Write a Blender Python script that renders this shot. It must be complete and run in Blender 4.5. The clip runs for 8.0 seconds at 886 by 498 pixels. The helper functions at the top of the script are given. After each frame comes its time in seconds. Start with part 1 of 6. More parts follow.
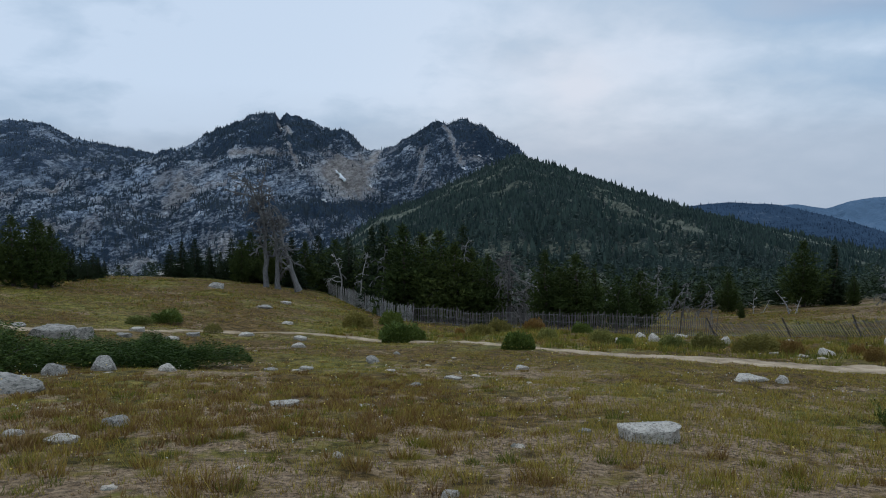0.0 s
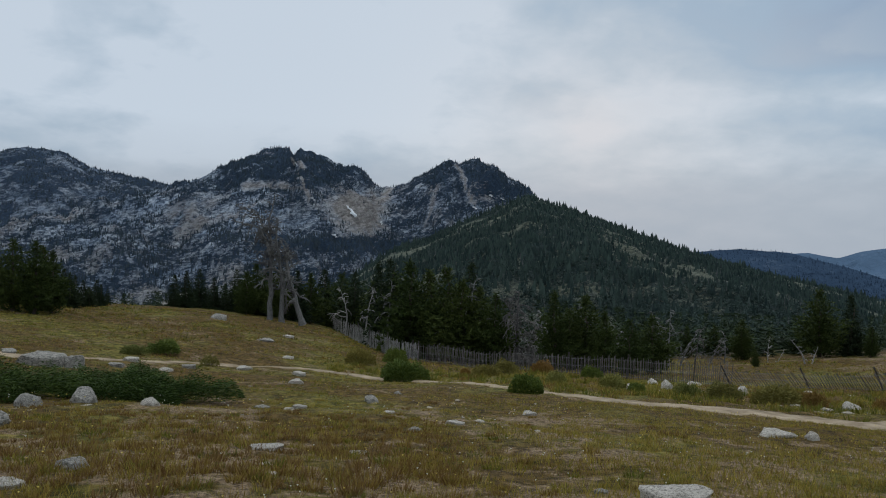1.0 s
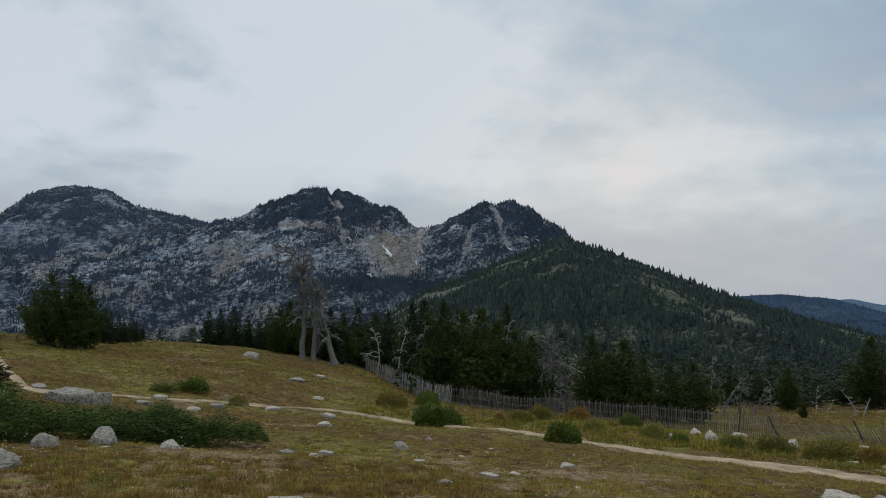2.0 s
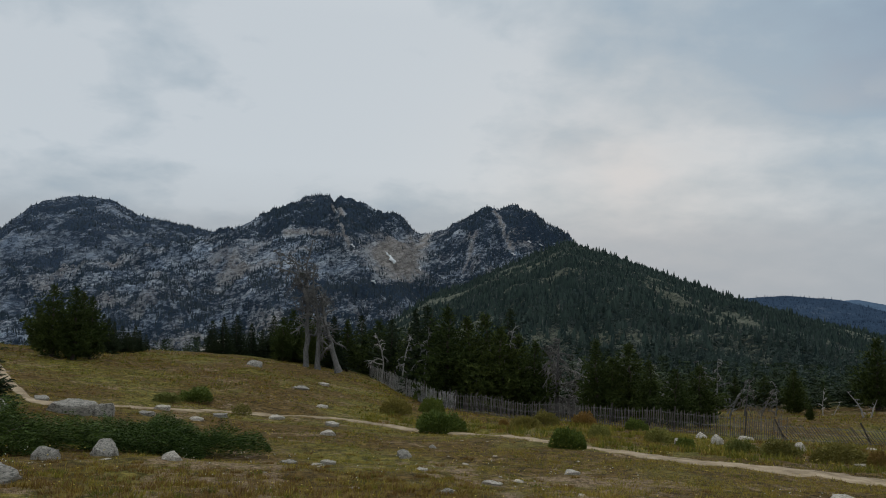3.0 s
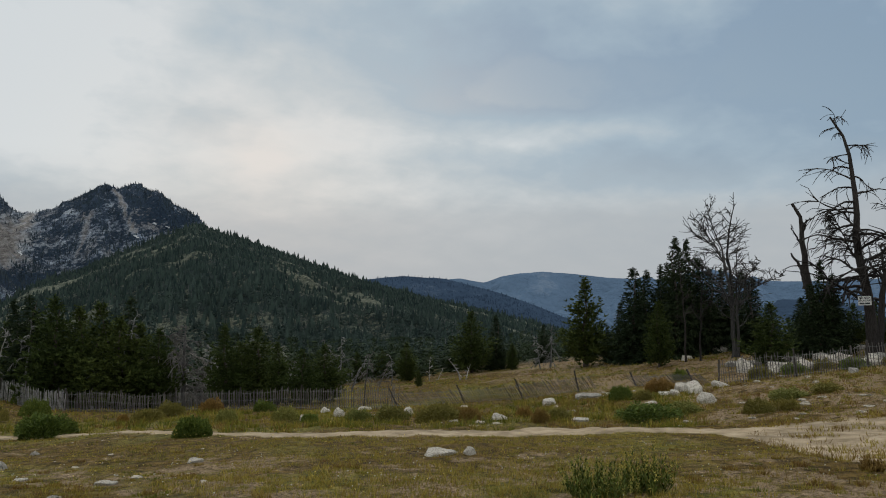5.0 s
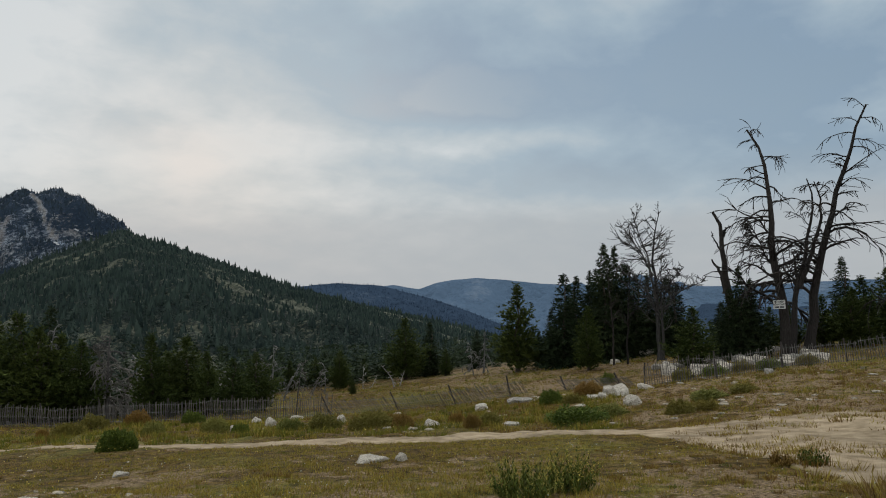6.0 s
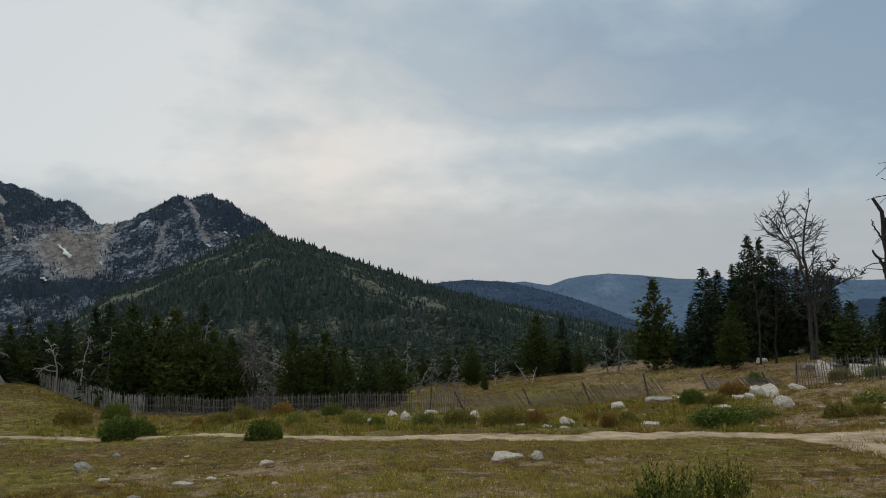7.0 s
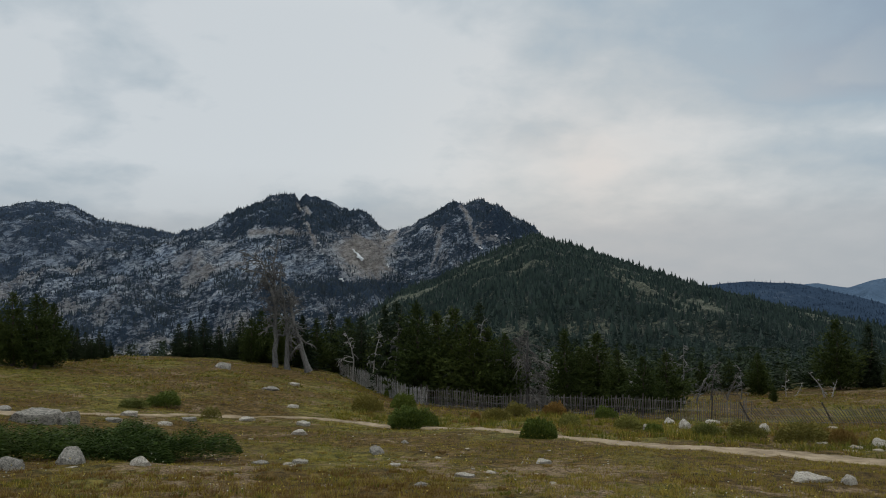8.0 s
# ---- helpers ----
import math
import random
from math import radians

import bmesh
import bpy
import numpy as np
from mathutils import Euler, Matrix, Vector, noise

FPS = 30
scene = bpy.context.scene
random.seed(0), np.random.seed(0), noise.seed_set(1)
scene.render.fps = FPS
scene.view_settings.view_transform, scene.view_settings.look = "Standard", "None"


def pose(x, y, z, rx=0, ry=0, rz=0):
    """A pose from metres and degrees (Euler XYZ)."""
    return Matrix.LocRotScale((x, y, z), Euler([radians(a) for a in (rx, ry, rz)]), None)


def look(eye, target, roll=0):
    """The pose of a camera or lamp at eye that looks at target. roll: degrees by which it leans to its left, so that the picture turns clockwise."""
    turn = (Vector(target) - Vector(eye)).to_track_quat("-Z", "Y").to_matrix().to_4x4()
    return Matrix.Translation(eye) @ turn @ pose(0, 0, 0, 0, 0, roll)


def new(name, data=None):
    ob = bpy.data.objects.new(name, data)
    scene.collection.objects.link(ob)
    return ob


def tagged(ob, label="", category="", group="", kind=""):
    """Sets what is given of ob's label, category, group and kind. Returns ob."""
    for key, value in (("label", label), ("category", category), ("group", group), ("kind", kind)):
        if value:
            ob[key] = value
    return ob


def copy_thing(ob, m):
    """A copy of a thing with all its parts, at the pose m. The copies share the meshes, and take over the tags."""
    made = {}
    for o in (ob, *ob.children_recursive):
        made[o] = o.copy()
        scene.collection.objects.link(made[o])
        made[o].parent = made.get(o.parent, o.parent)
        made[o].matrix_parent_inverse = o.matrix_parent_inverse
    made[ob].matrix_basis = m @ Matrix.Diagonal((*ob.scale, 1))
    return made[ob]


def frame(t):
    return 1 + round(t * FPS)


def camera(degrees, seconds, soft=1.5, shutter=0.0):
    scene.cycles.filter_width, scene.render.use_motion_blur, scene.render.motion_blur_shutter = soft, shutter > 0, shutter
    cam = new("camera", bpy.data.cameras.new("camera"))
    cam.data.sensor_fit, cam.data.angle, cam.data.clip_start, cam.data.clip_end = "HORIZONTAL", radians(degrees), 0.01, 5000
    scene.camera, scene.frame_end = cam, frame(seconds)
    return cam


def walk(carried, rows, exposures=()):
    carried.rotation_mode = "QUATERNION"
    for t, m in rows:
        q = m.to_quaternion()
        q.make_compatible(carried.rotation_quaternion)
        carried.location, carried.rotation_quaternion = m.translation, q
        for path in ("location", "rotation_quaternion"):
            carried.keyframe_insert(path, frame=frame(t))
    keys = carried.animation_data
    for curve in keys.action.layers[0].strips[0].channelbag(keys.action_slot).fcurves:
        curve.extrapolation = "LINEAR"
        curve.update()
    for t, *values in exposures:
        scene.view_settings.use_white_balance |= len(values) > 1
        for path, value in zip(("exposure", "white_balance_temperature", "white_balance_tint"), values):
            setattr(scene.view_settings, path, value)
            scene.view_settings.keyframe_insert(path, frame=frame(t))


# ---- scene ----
cam = camera(61.99, 8.0, soft=1.05)

EYE = 1.5
# seconds, x, y, rise, turn to the right, tilt up, lean
PATH = (
    (0.00, 0.00, 0.00, -0.00, 5.02, -2.71, -0.75),
    (0.50, 0.05, 0.42, -0.05, 4.76, -1.18, 0.21),
    (1.00, 0.13, 0.85, -0.11, 4.31, 0.27, 0.92),
    (1.50, 0.15, 1.23, -0.16, 3.83, 0.83, 1.18),
    (1.70, 0.17, 1.37, -0.15, 2.93, 1.97, 1.45),
    (2.07, 0.17, 1.48, -0.11, 1.25, 3.58, 1.76),
    (2.43, 0.18, 1.54, -0.07, 0.13, 4.25, 1.74),
    (2.80, 0.19, 1.55, -0.06, 0.49, 4.10, 1.35),
    (3.00, 0.23, 1.53, -0.09, 1.26, 3.80, 1.03),
    (3.50, 0.28, 1.46, -0.10, 6.87, 2.68, 0.65),
    (4.00, 0.32, 1.38, -0.08, 14.98, 2.14, 0.49),
    (4.50, 0.34, 1.32, -0.08, 22.21, 2.16, -0.06),
    (5.00, 0.28, 1.20, -0.06, 29.34, 2.67, -0.38),
    (5.20, 0.24, 1.13, -0.05, 31.12, 2.75, -0.37),
    (5.57, 0.22, 1.05, -0.05, 33.63, 2.95, -0.47),
    (5.93, 0.23, 1.00, -0.04, 34.48, 3.13, -0.72),
    (6.30, 0.24, 1.00, -0.04, 33.47, 3.07, -0.96),
    (6.50, 0.26, 1.05, -0.05, 32.37, 2.94, -1.05),
    (7.00, 0.30, 1.22, -0.07, 24.40, 3.02, -1.14),
    (7.50, 0.31, 1.48, -0.12, 13.01, 3.19, -1.18),
    (8.00, 0.25, 1.50, -0.11, 3.79, 3.46, -0.76),
)
EXPOSURES = ((0.0, -0.03, 5420, 10), (0.5, -0.18, 5600, 10), (1.0, -0.14, 5820, 10), (1.5, -0.02, 6060, 10), (3.0, -0.22, 6200, 10), (3.5, -0.14, 6300, 10), (4.0, -0.05, 6360, 10), (5.0, -0.04, 6440, 10), (6.5, -0.04, 6480, 10), (7.5, -0.04, 6400, 10), (8.0, -0.14, 6330, 10))


def stand(x, y, rise, turn, tilt, lean):
    return pose(x, y, EYE + rise, 90, 0, 0) @ Matrix.Rotation(radians(-turn), 4, "Y") @ Matrix.Rotation(radians(tilt), 4, "X") @ Matrix.Rotation(radians(lean), 4, "Z")


walk(cam, [(t, stand(*row)) for t, *row in PATH], EXPOSURES)

# ---- the lie of the land: bearings in degrees from north, distances and heights in metres ----
BEARINGS = (-180, -90, -30, -20, -12, -4, 1.5, 6, 20, 35, 48, 60, 90, 180)
RANGES = (0, 10, 20, 30, 40, 48, 60, 80, 110)
LIE = (
    "0 .3 .6 .6 .5 .4 0 -2 -8",
    "0 -.4 -.8 -1 -1 -1.2 -2 -5 -12",
    "0 -.8 -1.6 -1.95 -1.8 -1.7 -2.2 -5 -12",
    "0 -.9 -1.95 -2.5 -2.6 -2.55 -2.8 -5 -12",
    "0 -1 -2.2 -3.1 -3.2 -3.15 -3.4 -6 -13",
    "0 -1.1 -2.35 -3.45 -4.1 -4.35 -4.9 -7 -14",
    "0 -1.15 -2.4 -3.6 -4.7 -5.4 -7.2 -10 -16",
    "0 -1.2 -2.4 -3.6 -4.75 -5.7 -7.5 -10.5 -16",
    "0 -1.2 -2.4 -3.7 -4.95 -5.7 -6.8 -9 -15",
    "0 -1.2 -2.4 -3.5 -4.5 -5 -5.4 -6.6 -12",
    "0 -1.1 -2.3 -3.1 -3.5 -3.55 -3.7 -6 -12",
    "0 -1 -2 -2.3 -2.35 -2.3 -2.6 -5 -12",
    "0 -.9 -1.7 -1.8 -1.9 -1.9 -2.4 -5 -12",
    "0 .3 .6 .6 .5 .4 0 -2 -8",
)


def spline(xs, ys, x):
    """A smooth line through the knots (xs, ys), taken at x; ys may hold rows."""
    xs, ys, x = np.asarray(xs, float), np.asarray(ys, float), np.asarray(x, float)
    m = np.gradient(ys, xs, axis=0)
    k = np.clip(np.searchsorted(xs, x) - 1, 0, len(xs) - 2)
    h = xs[k + 1] - xs[k]
    s = np.clip((x - xs[k]) / h, 0, 1)
    if ys.ndim > 1:
        s, h = s[:, None], h[:, None]
    return ((2 * s**3 - 3 * s**2 + 1) * ys[k] + (s**3 - 2 * s**2 + s) * h * m[k]
            + (3 * s**2 - 2 * s**3) * ys[k + 1] + (s**3 - s**2) * h * m[k + 1])


FINE_B, FINE_R = np.linspace(-180, 180, 721), np.linspace(0, 110, 221)
FINE = spline(BEARINGS, [[float(v) for v in row.split()] for row in LIE], FINE_B)
FINE = spline(RANGES, FINE.T, FINE_R).T
VALLEY = ((110, -12), (180, -26), (320, -55), (600, -110), (1200, -220), (5000, -340))


def grid_noise(x, y, seed):
    """Smooth value noise between -1 and 1 with a lattice of one metre."""
    def corner(i, j):
        h = np.sin(i * 127.1 + j * 311.7 + seed * 74.7) * 43758.5453
        return (h - np.floor(h)) * 2 - 1
    i, j = np.floor(x), np.floor(y)
    u, v = x - i, y - j
    u, v = u * u * (3 - 2 * u), v * v * (3 - 2 * v)
    return ((corner(i, j) * (1 - u) + corner(i + 1, j) * u) * (1 - v)
            + (corner(i, j + 1) * (1 - u) + corner(i + 1, j + 1) * u) * v)


def fbm(x, y, seed, octaves=5, gain=0.5):
    total, amp = 0, 1
    for k in range(octaves):
        total, amp, x, y = total + amp * grid_noise(x, y, seed + k), amp * gain, x * 2.03 + 3.1, y * 2.03 - 1.7
    return total


# the dirt track: bearing, near edge, far edge
TRAIL = ((-29.2, 44, 54), (-28.4, 36.5, 44), (-27.6, 32.9, 38), (-26.8, 30.6, 33.5), (-26, 29.2, 30.6), (-24.8, 28.4, 29.3), (-22, 28.1, 28.7), (-19, 28.2, 28.8), (-16, 29.0, 29.6), (-11, 30.91, 31.59), (-4.4, 30.5, 31.5), (-0.4, 29.3, 30.6), (3.1, 27.86, 29.34), (9.1, 24.38, 25.62), (12.1, 23.26, 24.74), (16, 21.33, 23.07), (23.6, 20.29, 21.91), (30.5, 20.26, 21.74), (36, 20.25, 22.35), (48, 20.37, 23.03), (51, 18.45, 23.55), (54.5, 15.0, 24.6), (59, 12.2, 25.4), (66, 10.5, 26.0), (84, 9.0, 26.0))


def trail_edges(b):
    kb, k0, k1 = np.array(TRAIL, float).T
    edge0, edge1 = spline(kb, k0, b), spline(kb, k1, b)
    mid, half = (edge0 + edge1) / 2, (edge1 - edge0) / 2
    half = half + 0.12 * fbm(b * 1.7, b * 0 + 2, 71, 4)
    return mid + 0.18 * fbm(b * 0.9, b * 0 + 8, 77, 3), half


def height(x, y):
    """The ground's height at x, y (arrays or numbers)."""
    x, y = np.atleast_1d(np.asarray(x, float)), np.atleast_1d(np.asarray(y, float))
    b, d = np.degrees(np.arctan2(x, y)), np.hypot(x, y)
    u, v = np.clip((b + 180) * 2, 0, 719.999), np.clip(d * 2, 0, 219.999)
    i, j = u.astype(int), v.astype(int)
    u, v = u - i, v - j
    z = (FINE[i, j] * (1 - u) + FINE[i + 1, j] * u) * (1 - v) + (FINE[i, j + 1] * (1 - u) + FINE[i + 1, j + 1] * u) * v
    far = np.interp(d, [p[0] for p in VALLEY], [p[1] for p in VALLEY])
    z = np.where(d > 110, far + (FINE[i, 220] + 12) * np.clip((300 - d) / 190, 0, 1), z)
    rough = np.clip(d / 8, 0.2, 1)
    mid, half = trail_edges(np.clip(b, TRAIL[0][0], TRAIL[-1][0]))
    calm = 1 - 0.85 * np.clip(1.4 - np.abs(d - mid) / half, 0, 1) * ((b > TRAIL[0][0]) & (b < TRAIL[-1][0]))
    return z + rough * (0.07 * fbm(x * 0.35, y * 0.35, 1, 3) + 0.025 * calm * fbm(x * 1.7, y * 1.7, 9, 3))


def on_ground(x, y, sink=0.0):
    return Vector((x, y, float(height(x, y)[0]) - sink))


def polar(bearing, d):
    return d * math.sin(radians(bearing)), d * math.cos(radians(bearing))

# ---- sky and light ----
SUN_BEARING, SUN_RISE = 15.5, 9.5
SUN_WAY = Vector((math.sin(radians(SUN_BEARING)) * math.cos(radians(SUN_RISE)), math.cos(radians(SUN_BEARING)) * math.cos(radians(SUN_RISE)), math.sin(radians(SUN_RISE))))


class Nodes:
    """Short-hand for a node tree."""

    def __init__(self, tree):
        self.tree = tree
        tree.nodes.clear()

    def add(self, kind, ins=None, **settings):
        node = self.tree.nodes.new("ShaderNode" + kind)
        if "operation" in settings:
            node.operation = settings["operation"]
        if settings.get("use_clamp"):
            node.use_clamp = True
        if "attribute_name" in settings:
            node.attribute_name = settings["attribute_name"]
        for key, value in (ins or {}).items():
            self.plug(node.inputs[key], value)
        return node

    def plug(self, socket, value):
        if isinstance(value, bpy.types.NodeSocket):
            self.tree.links.new(value, socket)
        else:
            socket.default_value = value

    def math(self, op, a, b=0.0, c=0.0, clamp=False):
        node = self.add("Math", {0: a, 1: b, 2: c}, operation=op, use_clamp=clamp)
        return node.outputs[0]

    def noise(self, vector, scale, detail=4.0, rough=0.55, distort=0.0):
        node = self.add("TexNoise", {"Vector": vector, "Scale": scale, "Detail": detail, "Roughness": rough, "Distortion": distort})
        return node.outputs["Fac"]

    def ramp(self, fac, *stops):
        node = self.add("ValToRGB", {"Fac": fac})
        band = node.color_ramp
        while len(band.elements) < len(stops):
            band.elements.new(0.5)
        for element, (place, colour) in zip(band.elements, stops):
            element.position = place
            element.color = (*colour, 1) if isinstance(colour, tuple) else (colour, colour, colour, 1)
        return node.outputs["Color"]

    def mix(self, fac, a, b, blend="MIX"):
        node = self.add("Mix")
        node.data_type, node.blend_type = "RGBA", blend
        self.plug(node.inputs[0], fac)
        self.plug(node.inputs[6], (*a, 1) if isinstance(a, tuple) else a)
        self.plug(node.inputs[7], (*b, 1) if isinstance(b, tuple) else b)
        return node.outputs[2]


def make_sky():
    world = bpy.data.worlds.new("evening_overcast")
    scene.world = world
    world.use_nodes = True
    n = Nodes(world.node_tree)
    way = n.add("TexCoord").outputs["Generated"]
    x, y, z = n.add("SeparateXYZ", {0: way}).outputs
    up = n.math("MAXIMUM", z, 0.0)
    # a flat deck of cloud, seen in perspective
    lift = n.math("ADD", up, 0.34)
    deck = n.add("CombineXYZ", {0: n.math("DIVIDE", x, lift), 1: n.math("DIVIDE", y, lift), 2: 0.0}).outputs[0]
    deck = n.add("VectorMath", {0: deck, 1: SKY_SHIFT}, operation="ADD").outputs[0]
    broad = n.noise(deck, 0.75, 3.0, 0.45, 0.2)
    fine = n.noise(deck, 2.4, 5.0, 0.5, 0.15)
    wisp = n.noise(deck, 8.0, 5.0, 0.55, 0.2)
    bearing = n.math("ADD", n.math("MULTIPLY", n.math("ARCTAN2", x, y), 57.3), n.math("MULTIPLY", n.math("SUBTRACT", fine, 0.5), 12.0))
    rise = n.math("ADD", n.math("MULTIPLY", n.math("ARCSINE", z), 57.3), n.math("MULTIPLY", n.math("ADD", n.math("MULTIPLY", n.math("SUBTRACT", broad, 0.5), 0.5), n.math("MULTIPLY", n.math("SUBTRACT", fine, 0.5), 0.6)), 8.0))
    body = n.math("ADD", n.math("MULTIPLY", broad, 0.36), n.math("ADD", n.math("MULTIPLY", fine, 0.40), n.math("MULTIPLY", wisp, 0.24)))
    # thicker and thinner parts of the deck: bearing, rise, half width, half height, depth
    for b, e, w, h, deep in DECK:
        u = n.math("POWER", n.math("ABSOLUTE", n.math("DIVIDE", n.math("SUBTRACT", bearing, b), w)), 2.0)
        v = n.math("POWER", n.math("ABSOLUTE", n.math("DIVIDE", n.math("SUBTRACT", rise, e), h)), 2.0)
        lobe = n.math("EXPONENT", n.math("MULTIPLY", n.math("ADD", u, v), -1.0))
        body = n.math("ADD", body, n.math("MULTIPLY", lobe, deep))
    body = n.math("ADD", n.math("MULTIPLY", n.math("SUBTRACT", body, 0.52), 0.9), 0.53)
    cloud = n.ramp(body, (0.30, (0.268, 0.368, 0.482)), (0.41, (0.375, 0.472, 0.552)), (0.50, (0.49, 0.56, 0.605)), (0.60, (0.66, 0.70, 0.72)))
    air = n.add("TexSky")
    air.sky_type, air.sun_disc = "NISHITA", False
    air.sun_elevation, air.sun_rotation = radians(SUN_RISE), radians(SUN_BEARING)
    blue = air.outputs[0]
    blue = n.mix(1.0, blue, (0.1, 0.1, 0.1), "MULTIPLY")
    gaps = n.ramp(body, (0.24, 0.25), (0.42, 0.04))
    sky = n.mix(gaps, cloud, blue)
    # a grey veil low down
    veil = n.ramp(n.math("ADD", up, n.math("MULTIPLY", n.math("SUBTRACT", fine, 0.5), 0.06)), (0.0, 0.92), (0.085, 0.75), (0.12, 0.25), (0.17, 0.0))
    sky = n.mix(veil, sky, (0.45, 0.474, 0.49))
    # the sun behind the cloud
    toward = n.add("VectorMath", {0: way, 1: SUN_WAY}, operation="DOT_PRODUCT").outputs["Value"]
    toward = n.math("MAXIMUM", toward, 0.0)
    patchy = n.math("MULTIPLY", n.math("SUBTRACT", n.math("ADD", fine, wisp), 0.55, clamp=True), 1.7)
    near = n.math("MULTIPLY", n.math("POWER", toward, 1400.0), n.math("ADD", patchy, 0.35), clamp=True)
    wide = n.math("MULTIPLY", n.math("POWER", toward, 60.0), n.math("MULTIPLY", patchy, 0.28), clamp=True)
    sky = n.mix(wide, sky, (0.66, 0.61, 0.58))
    sky = n.mix(n.math("MULTIPLY", near, 0.8), sky, (0.80, 0.75, 0.70))
    # overcast: the zenith is the brightest part
    crown = n.ramp(up, (0.36, 0.0), (0.95, 1.0))
    sky = n.mix(crown, sky, (1.18, 1.19, 1.14))
    back = n.add("Background", {"Color": sky, "Strength": 1.0})
    n.add("OutputWorld", {"Surface": back.outputs[0]})


DECK = ((37, 14.8, 9, 1.8, -0.30), (33, 16.5, 5, 4, -0.07), (51, 16, 13, 6, -0.20), (45, 8.8, 12, 1.5, -0.18), (-13, 11.5, 13, 5, 0.12), (26, 13, 6, 5, -0.05), (2, 9.5, 7, 2.0, 0.05), (27, 8.0, 6, 1.5, 0.06), (28, 19, 10, 2.5, -0.08), (12, 11.8, 5, 1.1, -0.10), (62, 12, 12, 8, -0.2), (-4, 15, 16, 7, 0.15), (-20, 14.5, 4, 2, -0.05), (22, 12.0, 9, 1.6, 0.05), (40, 11.4, 8, 1.0, 0.05), (-28, 16, 5, 5, 0.12))
SKY_SHIFT = (3.2, 1.4, 0.0)
make_sky()
sun = new("sun", bpy.data.lights.new("sun", "SUN"))
sun.data.energy, sun.data.angle, sun.data.color = 0.6, radians(30), (1.0, 0.93, 0.85)
sun.matrix_world = look(SUN_WAY * 100, (0, 0, 0))

# ---- materials ----


def material(name, rough=0.9, spec=0.2):
    m = bpy.data.materials.new(name)
    m.use_nodes = True
    n = Nodes(m.node_tree)
    shader = n.add("BsdfPrincipled", {"Roughness": rough, "Specular IOR Level": spec})
    n.add("OutputMaterial", {"Surface": shader.outputs[0]})
    return m, n, shader


def place_of(n):
    return n.add("TexCoord").outputs["Object"]


def world_place(n):
    return n.add("NewGeometry").outputs["Position"]


def bump(n, shader, value, strength=0.5, distance=0.05):
    node = n.add("Bump", {"Strength": strength, "Distance": distance, "Height": value})
    n.plug(shader.inputs["Normal"], node.outputs[0])


def ground_material():
    m, n, s = material("meadow_soil", 0.95, 0.1)
    p = world_place(n)
    soil = n.ramp(n.noise(p, 9.0, 6, 0.6), (0.3, (0.175, 0.118, 0.066)), (0.5, (0.29, 0.205, 0.122)), (0.7, (0.42, 0.315, 0.20)))
    turf = n.ramp(n.noise(p, 2.2, 6, 0.65), (0.32, (0.060, 0.060, 0.011)), (0.5, (0.145, 0.128, 0.025)), (0.66, (0.245, 0.196, 0.050)))
    rust = n.ramp(n.noise(p, 3.1, 5, 0.6), (0.35, (0.06, 0.036, 0.011)), (0.65, (0.165, 0.102, 0.030)))
    turf = n.mix(n.ramp(n.noise(p, 0.16, 3, 0.6), (0.40, 0.0), (0.52, 0.9)), turf, rust)
    specks = n.ramp(n.noise(p, 5.5, 5, 0.75), (0.41, 0.35), (0.56, 1.15))
    turf = n.mix(1.0, turf, specks, "MULTIPLY")
    bare = n.math("ADD", n.math("MULTIPLY", n.noise(p, 0.42, 4, 0.6), 0.5), n.math("MULTIPLY", n.noise(p, 2.4, 5, 0.65), 0.5))
    # worn sandier ground lies close by, fuller turf further down the slope
    d = n.add("VectorMath", {0: p}, operation="LENGTH").outputs["Value"]
    lean = n.ramp(n.math("DIVIDE", d, 40.0, clamp=True), (0.12, 0.13), (0.5, 0.0))
    bare = n.math("ADD", bare, n.math("SUBTRACT", lean, 0.045))
    # and it is worn thin over the stony eastern slope
    px, py, pz = n.add("SeparateXYZ", {0: p}).outputs
    east = n.ramp(n.math("SUBTRACT", n.math("MULTIPLY", px, 0.03), n.math("MULTIPLY", py, 0.012)), (0.28, 0.0), (0.42, 0.10), (0.75, 0.10), (1.0, 0.02))
    bare = n.math("ADD", bare, east)
    litter = n.ramp(n.noise(p, 17.0, 6, 0.8), (0.43, 0.30), (0.54, 1.0))
    soil = n.mix(1.0, soil, litter, "MULTIPLY")
    colour = n.mix(n.ramp(bare, (0.505, 0.0), (0.56, 1.0)), turf, soil)
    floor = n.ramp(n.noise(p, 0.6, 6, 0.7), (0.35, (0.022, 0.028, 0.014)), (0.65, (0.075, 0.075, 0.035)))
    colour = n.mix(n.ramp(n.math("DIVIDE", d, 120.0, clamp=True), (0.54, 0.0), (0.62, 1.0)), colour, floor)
    n.plug(s.inputs["Base Color"], colour)
    bump(n, s, n.noise(p, 14.0, 6, 0.7), 0.9, 0.06)
    return m


